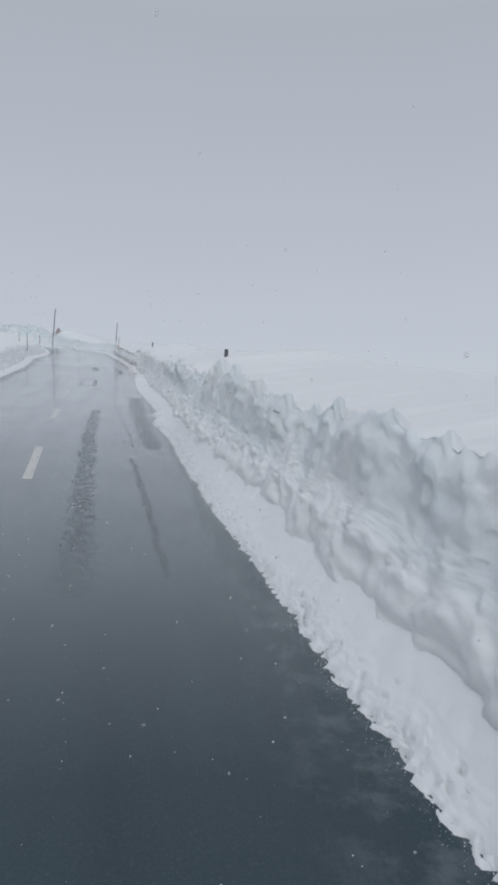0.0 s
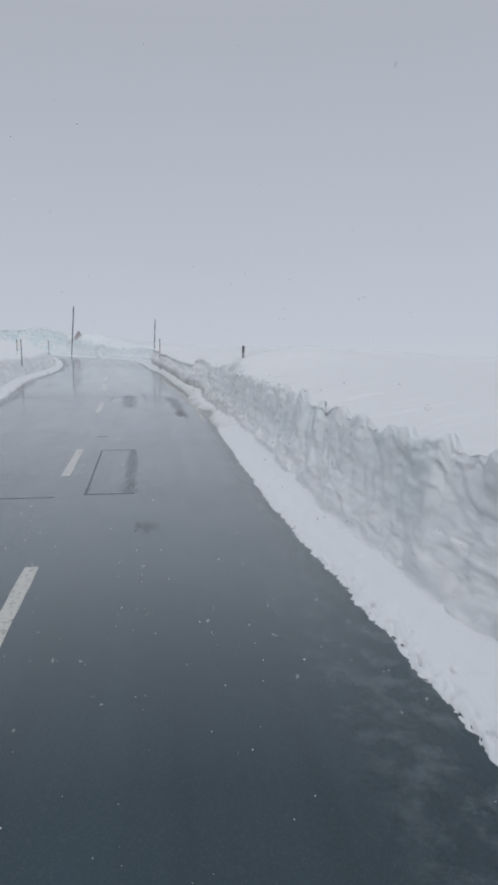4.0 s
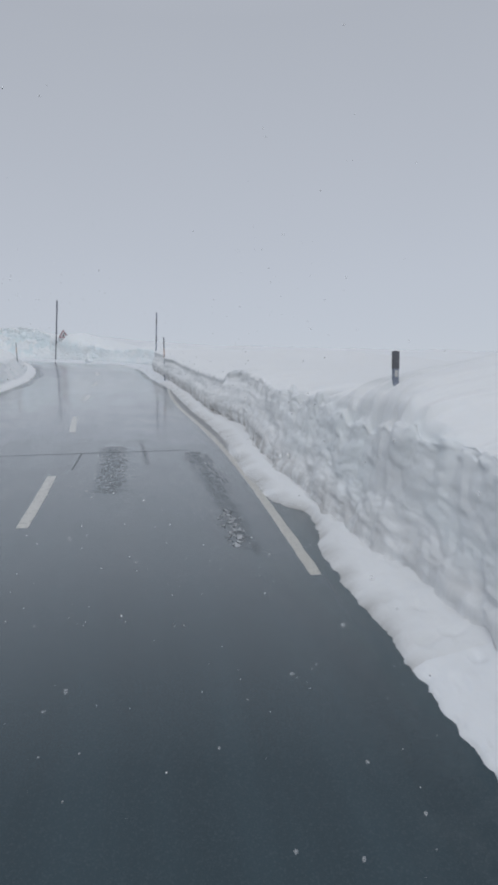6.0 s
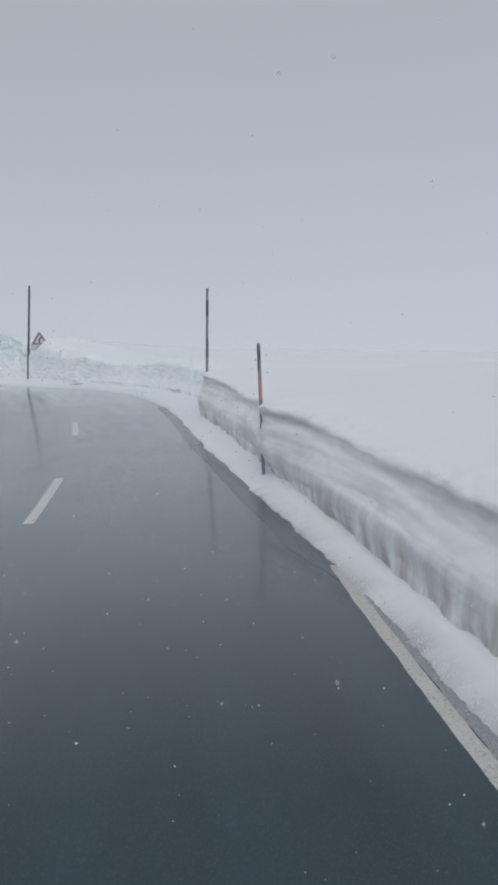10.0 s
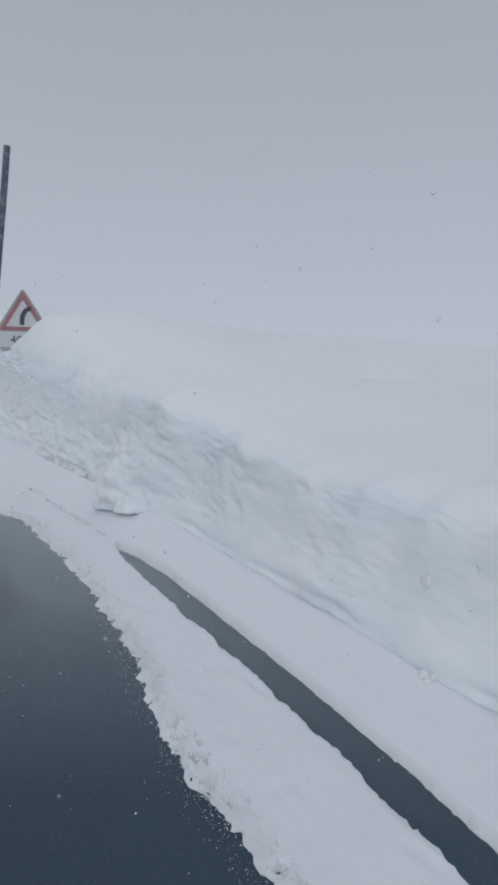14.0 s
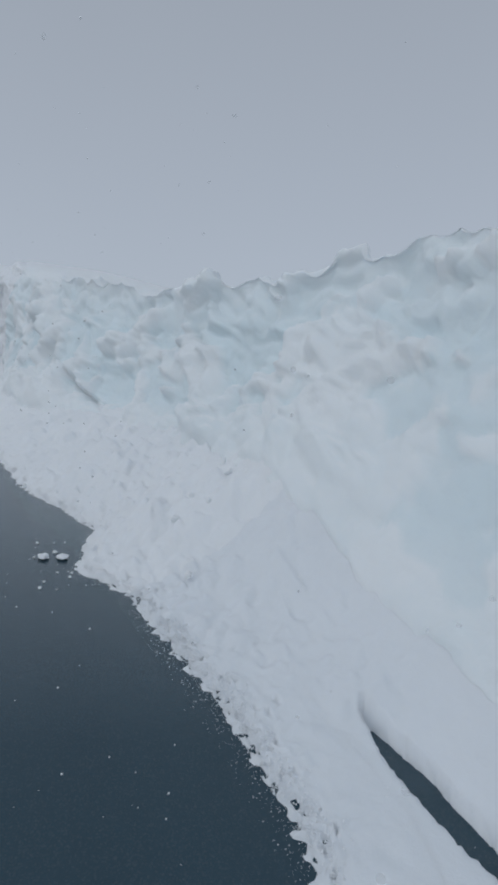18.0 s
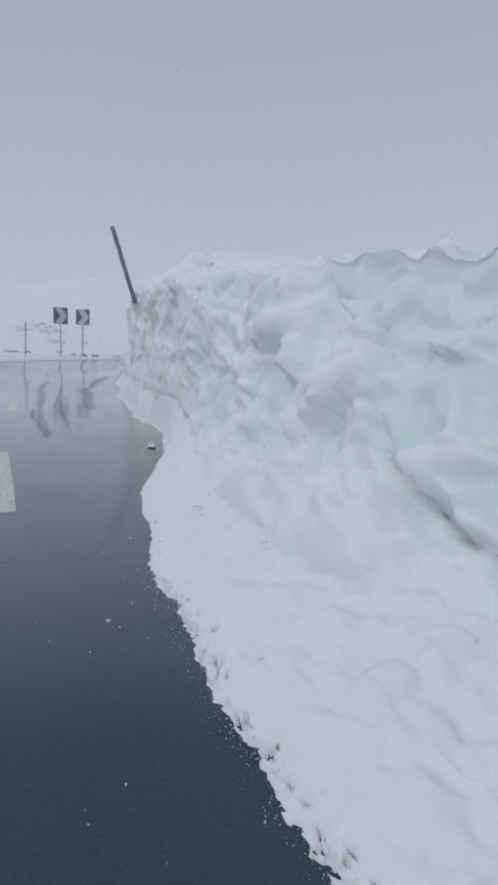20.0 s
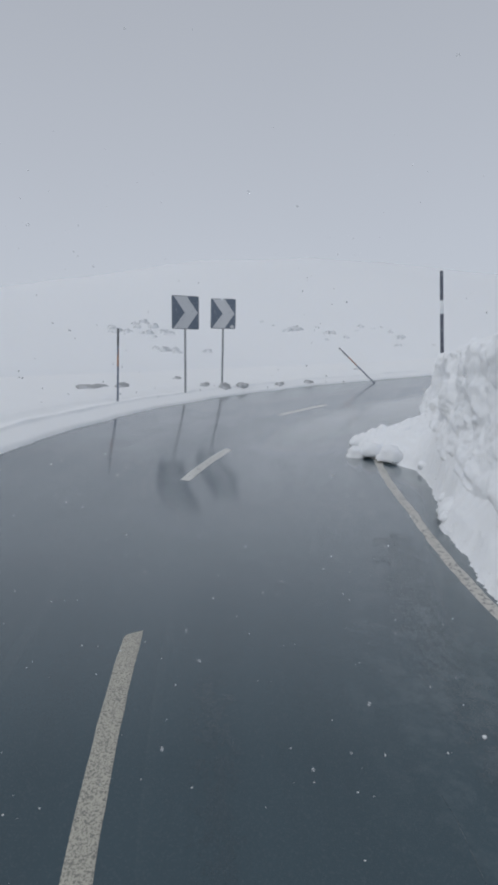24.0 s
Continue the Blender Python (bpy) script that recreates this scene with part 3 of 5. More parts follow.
def build_ground():
    """One snowfield that climbs with the road and reaches the horizon."""
    core = np.arange(-130, 131, 3.0)
    grow = 130 * 1.22 ** np.arange(1, 16)
    axis = np.r_[-grow[::-1], core, grow]
    gx, gy = np.meshgrid(axis - 35, axis + 55, indexing="ij")
    far, right, zr = nearest(gx, gy)
    fit, *_ = np.linalg.lstsq(np.c_[LINE[:, :2], np.ones(len(LINE))], LINE[:, 2], rcond=None)
    plane = gx * fit[0] + gy * fit[1] + fit[2]
    run = np.hypot(gx + 35, gy - 55)
    plane = np.where(run > 400, plane * (400 / run) ** 0.35, plane)
    blend = np.exp(-np.maximum(far - 12, 0) / 45)
    z = plane * (1 - blend) + zr * blend
    side = np.where(right > 0, np.clip((far - 6) / 7, 0, 1) ** 2, np.clip((far - 7) / 5, 0, 1))
    z += -1.3 + np.where(right > 0, 2.9, 2.2) * side * np.exp(-np.maximum(far - 14, 0) / 90)
    hill = np.exp(-(((gx + 112) / 48) ** 2 + ((gy - 132) / 52) ** 2)) * (right < 0)
    z += 11 * hill * np.clip((far - 7) / 40, 0, 1) ** 1.2
    p = np.stack([gx, gy, z], -1)
    p[..., 2] += fbm(p * (0.03, 0.03, 0), 4) * np.clip((far - 10) / 20, 0, 1) * 0.5
    return tagged(sheet("ground", p, p * 0, SNOW), "smooth white snowfield sloping up into the fog", "snowfield", kind="structure")


build_ground()


# ---- the road ----
def build_road():
    s = np.arange(-60, 164, 0.5)
    d = np.linspace(-7.0, 3.6, 28)
    S, D = np.meshgrid(s, d, indexing="ij")
    p = at(S, D)
    ob = sheet("road", p, np.stack([S, D, 0 * S], -1), ASPHALT)
    tagged(ob, "wet dark grey asphalt mountain road with worn markings", "road", kind="structure")
    low = sheet("road_base", np.stack([p[:, 0] - (0, 0, 0.02), p[:, 0] - (0, 0, 0.5)], 1), np.zeros((len(s), 2, 3)), ASPHALT)
    low.parent = ob
    return ob


ROAD = build_road()


def strip(name, s0, s1, d0, d1, mat, lift=0.004, ragged=0.0, seed=0, parent=None, label="", cells=8, step=0.12, holes=None, grain=(4.5, 11.0)):
    """A thin layer on the asphalt from s0 to s1; d0 and d1 may be pairs (at s0, at s1)."""
    n = max(int((s1 - s0) / step), 2) + 1
    s = np.linspace(s0, s1, n)
    a, b = (d(s) if callable(d) else np.interp(s, [s0, s1], d if isinstance(d, tuple) else (d, d)) for d in (d0, d1))
    if ragged:
        q = np.stack([s * 3.1, 0 * s + seed, 0 * s], -1)
        a = a + ragged * fbm(q, 4)
        b = b + ragged * fbm(q + 40.7, 4)
        end = np.clip(np.minimum(s - s0, s1 - s) / (ragged * 4 + 0.02), 0.02 if ragged > 0.02 else 0.85, 1) ** 0.5
        m = (a + b) / 2
        a, b = m + (a - m) * end, m + (b - m) * end
    k = np.linspace(0, 1, cells + 1)
    D = a[:, None] + (b - a)[:, None] * k
    S = np.repeat(s[:, None], cells + 1, 1)
    h = np.full(S.shape, lift)
    h[:, 0] = h[:, -1] = h[0, :] = h[-1, :] = 0.0005
    keep = None
    if holes is not None:
        k2 = np.linspace(-1, 1, cells + 1)
        q = np.stack([S, D, 0 * S + seed], -1)
        solid = fbm(q * (*grain, 1.0), 5, 0.75) + 0.9 * (1 - k2[None, :] ** 2) + holes
        keep = (solid > 0.35)[:-1, :-1]
        h = np.where(solid > 0.35, h * (0.5 + np.clip(solid, 0, 1.5)), 0.0005)
    ob = sheet(name, at(S, D, h), np.stack([S, D, h], -1), mat, keep, smooth=False)
    ob.parent = parent
    if label:
        ob["label"] = label
    return ob


# centre line
for s0, s1, d in ((-5.3, -2.6, -0.8), (2.4, 5.2, -0.88), (10.2, 13.1, -0.95), (17.6, 20.1, -0.99), (24.8, 27.6, -1.23), (32.0, 34.6, -1.45), (40.8, 43.6, -1.57),
                  (48.3, 51.2, -1.5), (55.7, 58.3, -1.42), (62.9, 65.6, -1.75), (70.3, 72.6, -1.83), (77.8, 80.4, -1.75), (85.3, 88, -1.6),
                  (93, 95.8, -1.3), (101, 103.8, -0.9), (108.6, 111.4, -0.5), (116.1, 118.75, -0.32), (123.2, 125.8, -0.41), (130.3, 132.8, -0.88),
                  (137.2, 139.6, -1.45), (144.5, 147, -1.6)):
    strip("lane_dash", s0, s1, d - 0.075, d + 0.075, LINE_GRIMY if 120 < s0 < 128 else LINE_YELLOWED if 112 < s0 < 128 else LINE_PAINT, 0.005, 0.006, s0, ROAD, "worn white painted centre dash")
# right edge line, where the snow has left it bare
LINE_D = [(38, 1.62), (45, 1.655), (48, 1.715), (50, 1.74), (52, 1.755), (55, 1.80), (62, 1.80)]
strip("edge_line", 38.8, 60.8, lambda s: tab(LINE_D, s) - 0.06, lambda s: tab(LINE_D, s) + 0.065, LINE_EDGE, 0.005, 0.012, 3, ROAD, "flaking off-white edge line")
strip("edge_line", 125.6, 129.1, (2.52, 2.34), (2.64, 2.46), LINE_WORN, 0.005, 0.012, 9, ROAD, "flaking off-white edge line")
strip("edge_line", 129.1, 132.6, (2.34, 1.9), (2.46, 2.03), LINE_WORN, 0.005, 0.012, 9, ROAD, "flaking off-white edge line")
# ravelled wheel tracks, repairs and seams; thin strips from s 114.4 and 120.5 paint dark reflections
for s0, s1, d0, d1, rag, seed in ((5.6, 20.2, (-0.4, -0.02), (0.05, 0.34), 0.05, 1), (13.0, 25.0, (1.1, 1.2), (1.62, 1.85), 0.07, 2), (6.0, 12.0, (0.67, 0.76), (0.79, 0.88), 0.03, 13), (39.4, 45.3, (1.02, 0.66), (1.24, 1.3), 0.06, 14), (120.5, 125.2, (0.07, 0.06), (0.26, 0.34), 0.05, 15), (122.4, 128.2, (1.57, 1.72), (1.80, 2.36), 0.08, 16), (114.4, 116.4, 0.05, 0.15, 0.03, 17), (42.3, 46.1, -0.86, -0.3, 0.02, 3),
                                  (44.2, 46.8, -0.04, 0.08, 0.02, 4), (28.6, 29.1, -0.3, 0.15, 0.05, 6),
                                  (30.6, 34.4, -0.45, -0.2, 0.03, 7), (116.4, 121.4, (1.2, 1.35), (1.5, 1.75), 0.06, 8), (120.7, 122.6, (1.2, 1.34), (1.5, 1.72), 0.07, 9),
                                  (112.5, 121.0, (0.1, 0.15), (0.3, 0.42), 0.05, 10), (113.5, 122.5, (0.62, 0.7), (0.7, 0.82), 0.03, 11)):
    strip("asphalt_patch", s0, s1, d0, d1, ASPHALT_ROUGH, 0.0006, rag, seed, ROAD, "coarse ravelled asphalt and painted reflection streaks", max(int(abs(np.max(d1) - np.min(d0)) / 0.016), 4), 0.024, -0.3, (6.5, 15.0))
for s0, s1, d0, d1, seed in ((45.47, 45.51, -2.9, 1.1, 1), (30.62, 30.68, -1.0, -0.2, 2), (34.4, 34.46, -1.0, -0.2, 3), (30.6, 34.4, -1.0, -0.96, 4),
                             (36.2, 36.28, -1.25, -0.98, 6), (44.0, 45.5, (-1.3, -1.22), (-1.27, -1.18), 7),
                             (45.48, 45.52, -5.2, -2.9, 8), (30.5, 30.56, -4.6, -1.3, 10)):
    strip("seam", s0, s1, d0, d1, TAR, 0.006, 0.015, seed, ROAD, "dark tar seam", 2, 0.04 if s1 - s0 < 1 else 0.15)
# wandering cracks that open and close
def crack_side(side, s0, s1, d0, d1, width, seed):
    def d_at(s):
        q = np.stack([s, 0 * s + seed, 0 * s], -1)
        wander = 0.05 * fbm(q * 0.8, 4, 0.6) if s1 - s0 > 2 else 0.12 * fbm(q * 6.0, 3, 0.6)
        return np.interp(s, [s0, s1], [d0, d1]) + wander + side * width * np.clip(0.35 + 1.6 * fbm(q * 2.3 + 9, 3, 0.6), 0.15, 1.3)
    return d_at


for crack in ((13.3, 19.6, 0.95, 0.91, 0.016, 12), (115.6, 120.6, 1.62, 1.42, 0.012, 13), (120.9, 124.0, 1.15, 1.36, 0.012, 11), (120.32, 120.88, 2.34, 1.14, 0.07, 14)):
    strip("crack", crack[0], crack[1], crack_side(-1, *crack), crack_side(1, *crack), ASPHALT_ROUGH, 0.002, 0.0, crack[5], ROAD, "wandering crack filled with water", 2, 0.03 if crack[1] - crack[0] > 2 else 0.008)
# pale salt dried along the wheel tracks
for s0, s1, d0, d1, seed in ((116.8, 120.7, (0.52, 0.74), (0.66, 0.79), 51), (117.4, 120.3, (1.38, 1.45), (1.47, 1.49), 52)):
    strip("salt_streak", s0, s1, d0, d1, SALT, 0.001, 0.03, seed, ROAD, "pale streak of dried road salt", 10, 0.02)
# damp gutters beside the snow
def along_right(width, swing):
    return lambda s: tab(EDGE, s) - width * (1 + swing * np.sin(1.3 * s) + 0.5 * swing * np.sin(3.1 * s)) * np.clip(np.sin((s - s.min()) / (s.max() - s.min()) * math.pi) * 4, 0, 1)


strip("gutter", 60, 76, along_right(0.3, 0.05), lambda s: tab(EDGE, s) + 0.15, GUTTER, 0.002, 0.03, 2, ROAD, "damp dark strip along the snow edge", 10, 0.08)
strip("gutter", 4, 78, lambda s: tab(LEFT_EDGE, s) - 0.15, lambda s: tab(LEFT_EDGE, s) + 0.4 + 0.1 * np.sin(s), GUTTER, 0.002, 0.04, 3, ROAD, "damp dark strip along the snow edge", 10, 0.12)
# grey grime between the edge line and the snow
grime = strip("slush", 43.0, 61.5, lambda s: tab(LINE_D, s) + 0.06, lambda s: tab(EDGE, s) + 0.16, GRIME, 0.006, 0.02, 31, None, "", 12, 0.03)
tagged(grime, "grimy grey slush strip between edge line and snow", "slush")
# slush on the lane by the edge line
foam = strip("slush", 39.7, 41.2, (0.84, 0.86), (1.16, 1.16), FOAM, 0.004, 0.08, 20, None, "", 48, 0.01, -0.5, (9.0, 12.0))
tagged(foam, "thin patch of whitish half-melted slush on the asphalt", "slush")


# ---- snow on the right ----
def normals(p):
    a, b = np.gradient(p, axis=0), np.gradient(p, axis=1)
    n = np.cross(b, a)
    n /= np.linalg.norm(n, axis=-1)[..., None] + 1e-9
    return n


def profile(ctrl, n):
    """Resample per-row control points ctrl[s, k, 2] at n[k] samples a span, smoothly."""
    out = []
    for k, m in enumerate(n):
        p0, p1 = ctrl[:, k], ctrl[:, k + 1]
        pm = ctrl[:, max(k - 1, 0)]
        pn = ctrl[:, min(k + 2, ctrl.shape[1] - 1)]
        t = (np.arange(m) / m)[None, :, None]
        t0, t1 = (p1 - pm)[:, None] * 0.35, (pn - p0)[:, None] * 0.35
        q = (2 * t**3 - 3 * t**2 + 1) * p0[:, None] + (t**3 - 2 * t**2 + t) * t0 + (-2 * t**3 + 3 * t**2) * p1[:, None] + (t**3 - t**2) * t1
        out.append(q)
    out.append(ctrl[:, -1:])
    return np.concatenate(out, 1)


def bump_at(s, c, w):
    return np.exp(-(((s - c) / w) ** 2))


def chunk_mesh(seed, mat):
    """A broken block of packed snow with worn edges, about one metre in radius."""
    bm, rc = bmesh.new(), random.Random(seed)
    bmesh.ops.create_icosphere(bm, subdivisions=3, radius=1.0)
    cuts = [(Vector((rc.gauss(0, 1), rc.gauss(0, 1), rc.gauss(0, 1))).normalized(), rc.uniform(0.5, 0.8)) for _ in range(10)]
    co = np.array([v.co[:] for v in bm.verts])
    wear = 0.06 * fbm(co * 1.7 + seed * 5.1, 3)
    for v, w in zip(bm.verts, wear):
        for n, far in cuts:
            over = v.co.dot(n) - far
            if over > 0:
                v.co -= n * over * 0.97
        v.co *= 1 + w
    return mesh_of(bm, "snow_block", mat, True)


CHUNKS = [chunk_mesh(n, SNOW_PLOUGHED) for n in range(7)]


def settled(pairs, s, col, width=5.0):
    """A plan table, smoothed over some metres."""
    x = np.arange(s[0] - width, s[-1] + width, 0.1)
    k = np.hanning(int(width / 0.1))
    return np.interp(s, x, np.convolve(np.pad(tab(pairs, x, col), len(k), mode="edge"), k / k.sum(), "same")[len(k):-len(k)])


def fins(s, h):
    """Wind-carved fins on a crest: 1 at each sharp edge, falling off behind it; and each fin's size."""
    q = np.stack([s, 0 * s, 0 * s], -1)
    phase = 1.0 * s + 0.9 * perlin(q * 0.4 + 5) + 0.25 * h + 40
    n = np.floor(phase).astype(int)
    return (1 - (phase - n)) ** 1.6, 0.35 + 0.65 * np.abs(TILT[n % 512, 0])


def undercut(s):
    """How far the bank has melted back above the verge, 0 to 1."""
    q = np.stack([s, 0 * s, 0 * s], -1)
    reach = 0.6 * np.clip((s - 37) / 3, 0, 1) * np.clip((63 - s) / 3, 0, 1) + np.clip((s - 75.5) / 1.5, 0, 1) * np.clip((92 - s) / 0.5, 0, 1) + 0.6 * bump_at(s, 27, 9)
    thin = (0.5 + 0.45 * bump_at(s, 90.4, 1.3)) * np.clip((s - 77.5) / 1.5, 0, 1) * np.clip((91.6 - s) / 0.5, 0, 1) * np.clip(0.6 + 1.4 * perlin(q * 2.3 + 5) + 0.6 * perlin(q * 6.1), 0, 1)
    return (1 - bump_at(s, 87.8, 0.9)) * np.maximum(thin, reach * np.clip(1.4 * perlin(q * 0.7 + 21) + 0.25 + 0.6 * perlin(q * 3.1), 0, 1))


def snow_bank(name, s0, s1, mat, label, chunks=0, step=0.045):
    s = np.linspace(s0, s1, int((s1 - s0) / step) + 1)
    f, hf = tab(FOOT, s), tab(FOOT_H, s)
    c, hc = tab(CREST, s), tab(CREST, s, 2)
    A = tab(ROUGHNESS, s)
    q1 = np.stack([s, 0 * s, 0 * s], -1)
    f = f + 0.07 * A * fbm(q1 * 0.9, 4) + 0.09 * bump_at(s, 91.8, 0.7)
    hc = hc + A * (0.05 * fbm(q1 * 0.8 + 5, 2) + 0.13 * (np.abs(perlin(q1 * 1.7 + 9)) - 0.25) + 0.05 * perlin(q1 * 5.5))
    c = c + A * 0.10 * fbm(q1 * 1.1 + 31, 3)
    gusts = np.clip((47 - s) / 6, 0, 1)
    hc = hc + 0.06 * np.clip((s - 93) / 2, 0, 1) * np.clip((112 - s) / 2, 0, 1) * np.clip(3 * perlin(q1 * 1.1 + 91), -1, 1)
    fin, fin_size = fins(s, 0 * s)
    hc = hc + gusts * (0.17 * fin * fin_size - 0.05)
    under = undercut(s)
    early, fan = np.clip((27 - s) / 5, 0, 1), bump_at(s, 98.0, 3.2)
    lean = np.clip((s - 109.5) / 2.5, 0, 1) * np.clip((122.5 - s) / 2, 0, 1)
    c, hc = c + 0.04 * early - 0.08 * bump_at(s, 91.4, 1.0), hc - 0.02 * early + 0.08 * bump_at(s, 12.4, 1.1)
    c = c - 0.36 * bump_at(s, 64.7, 0.7) - 0.24 * bump_at(s, 71.95, 0.9)
    cs, hs_ = settled(CREST, s, 1), settled(CREST, s, 2)
    w, r = c - f, hc - hf
    mound = np.interp(s, [86, 88, 90, 90.8, 91.4, 92, 92.5, 93.5], [0, 0.35, 0.70, 0.78, 0.84, 0.7, 0.2, 0.0])
    wide = np.interp(s, [116, 126], [1, 0.4])
    drift = 0.46 * bump_at(s, 13.4, 0.9) + 0.6 * bump_at(s, 40, 1.8)
    brow = np.interp(s, [93, 95.5, 106, 109], [0, 1, 1, 0])
    berm = 1 + 0.22 * fbm(q1 * 0.55 + 14, 3) * early
    rows = [
        (f + 0.25 + 0.2 * under, hf - 0.35), (f - 0.03 + 0.13 * under, hf - 0.05),
        (f + w * (0.22 + 0.1 * fan) * (1 - under), hf + r * (0.20 + 0.03 * fan) * (1 - 0.4 * under)),
        (f + w * (0.52 + 0.05 * fan), hf + r * 0.42),
        (f + w * (0.72 + 0.08 * fan), hf + r * 0.68), (c - 0.01, hf + r * 0.95), (c + 0.06, hc + 0.02 - 0.02 * brow + 0.15 * mound),
        (c + 0.2, hc + 0.06 - 0.05 * brow - 0.16 * gusts + (0.34 + 0.22 * bump_at(s, 91, 0.9)) * mound + 0.8 * drift), (0.5 * c + 0.5 * cs + 0.7, 0.5 * hc + 0.5 * hs_ + 0.16 - 0.22 * brow - 0.2 * gusts + (0.72 + 0.3 * bump_at(s, 91, 0.9)) * mound + drift), (cs + 0.7 + 1.9 * wide, hs_ + 0.22 - 0.35 * brow + 1.25 * mound + drift), (cs + 0.6 + 5.4 * wide, 0.85 * hs_ + 0.35 + 0.9 * mound), (cs + 1.0 + 9.0 * wide, 0.5 * hs_ + 0.85), (cs + 1.2 + 11.8 * wide, hs_ * 0 - 1.0)]
    early_face = {2: (f + 0.13, hf + 0.34 * berm), 3: (f + 0.24, hf + 0.52 * berm), 4: (f + 0.3, hf + 0.66 * berm), 5: (c - 0.08, hc - 0.2)}
    at_pole = bump_at(s, 116.5, 1.0)
    lean_face = {2: (f + 0.03, hf + 0.26 * r), 3: (f + 0.05, hf + 0.52 * r), 4: (f - 0.03 + 0.03 * at_pole, hf + 0.83 * r), 5: (f + 0.24 + 0.05 * at_pole, hf + 0.92 * r)}
    for i in range(2, 6):
        rows[i] = tuple(g * (1 - early - lean) + x * early + y * lean for g, x, y in zip(rows[i], early_face[i], lean_face[i]))
    n = [4, 18, 18, 16, 16, 10, 5, 8, 10, 6, 5, 2]
    dh = profile(np.stack([np.stack(r_, -1) for r_ in rows], 1), n)
    S = np.repeat(s[:, None], dh.shape[1], 1)
    D, H = dh[..., 0], dh[..., 1]
    p = at(S, D, H)
    nn = normals(p)
    k = np.cumsum([0] + n)
    v = np.arange(dh.shape[1])
    face = np.interp(v, [0, k[1], k[2], k[6], k[8], k[9], k[-1]], [0.2, 0.35, 1, 1, 0.1, 0.03, 0.03])[None, :]
    q = np.stack([S, D, H], -1)
    warp = q + 0.25 * np.stack([fbm(q * 1.3 + 3, 2), 0 * S, fbm(q * 1.3 + 8, 2)], -1)
    A2 = A[:, None] * face
    tall = np.clip((S - 91) / 3, 0, 1)
    late = np.clip((S - 107) / 4, 0, 1)
    cut = np.clip((S - 44) / 4, 0, 1) * np.clip((76 - S) / 4, 0, 1)
    upright = np.clip((S - 74) / 3, 0, 1) * (1 - tall)
    early2 = early[:, None]
    high, joint = blocks(warp * np.where(S[..., None] > 91.5, (0.85, 0.85, 1.05), (1.5, 1.5, 1.9)))
    joint = 1 - (1 - joint) * np.clip(perlin(q * 0.8 + 40) + 0.25, 0, 1)
    hs, js = blocks(warp * (2.9, 2.9, 3.4) + 7)
    strata = fbm(np.stack([S * 0.3, 0 * S, H * 4.2 + 0.5 * fbm(q * (0.5, 0.5, 0.5) + 77, 2)], -1), 3)
    soft = lumps(warp * (1.4, 1.4, 1.8) + 11) - 0.3
    fan2 = 1 - 0.85 * np.exp(-(((S - 97.5) / 3.0) ** 2)) * np.clip((2.5 - H) / 0.6, 0, 1)
    plough = (0.6 - 0.35 * early2) * (0.06 * high - 0.03 * (1 - joint) + 0.10 * (lumps(warp * 0.8) - 0.3) + 0.09 * soft) + 0.02 * hs + 0.025 * strata + 0.04 * fbm(warp * 2.2 + 60, 5, 0.6) + 0.03 * early2 * fbm(warp * 4.5 + 20, 4, 0.6)
    slump = fbm(warp * (0.85, 0.85, 1.05) + 5.5, 4, 0.55) + 0.35 * np.clip((1.6 - H) / 1.2, -1, 1)
    step_up = lambda x, lo, hi: np.clip((x - lo) / (hi - lo), 0, 1) ** 2 * (3 - 2 * np.clip((x - lo) / (hi - lo), 0, 1))
    slabs = 0.16 * step_up(slump, -0.14, 0.1) + 0.12 * step_up(slump, 0.24, 0.44) + 0.10 * step_up(slump, 0.6, 0.76)
    ice_shade = (1 - step_up(slump, -0.2, 0.05)) * tall * face * np.interp(v, [k[4], k[6]], [1, 0])[None, :]
    # tint deepens below the upright crest, painting the dark band of its overhang
    ice_shade = np.maximum(ice_shade, 0.8 * upright * np.interp(v, [k[2], k[4], k[5], k[6], k[7]], [0.3, 0.55, 1, 0.8, 0])[None, :] * np.clip(0.75 + fbm(warp * 1.5 + 44, 3), 0, 1))
    fallen = slabs - 0.12 + 0.12 * high - 0.06 * (1 - joint) + 0.055 * hs + 0.05 * soft + 0.055 * fbm(warp * 2.6 + 60, 5, 0.6) * (0.35 + 0.65 * step_up(slump, -0.12, 0.1))
    drawn = warp * (0.7, 1.0, 1.0)
    slump2 = fbm(drawn * (1, 0.85, 1.05) + 5.5, 4, 0.5)
    leaning = 0.07 * step_up(slump2, -0.14, 0.14) + 0.06 * step_up(slump2, 0.2, 0.5) - 0.04 + 0.02 * high + 0.05 * (lumps(drawn * 1.6 + 11) - 0.3) + 0.012 * hs + 0.04 * fbm(drawn * 1.8 + 60, 4, 0.5) + 0.02 * strata
    blower = 0.06 * soft + 0.035 * strata + 0.03 * high + 0.05 * fbm(warp * 1.4 + 60, 4, 0.5)
    fallen = fallen * (1 - late) + leaning * late
    disp = A2 * fan2 * (fallen * tall + (1 - tall) * (plough * (1 - cut) * (1 - 0.4 * upright) + 1.5 * blower * cut)) + face * 0.007 * fbm(q * 9, 3, 0.5)
    crack = np.exp(-(((S - 103.8 - 2.4 * (H - 0.46) + 0.3 * fbm(q * 1.7 + 12, 3)) / 0.075) ** 2)) * np.clip((1.35 - H) / 0.3, 0, 1) * tall
    ledge = np.exp(-(((H - hc[:, None] + 0.42 + 0.12 * fbm(q * (0.6, 0, 0) + 33, 3)) / 0.05) ** 2)) * tall * np.clip(perlin(q * (0.5, 0, 0) + 71) + 0.35, 0, 1)
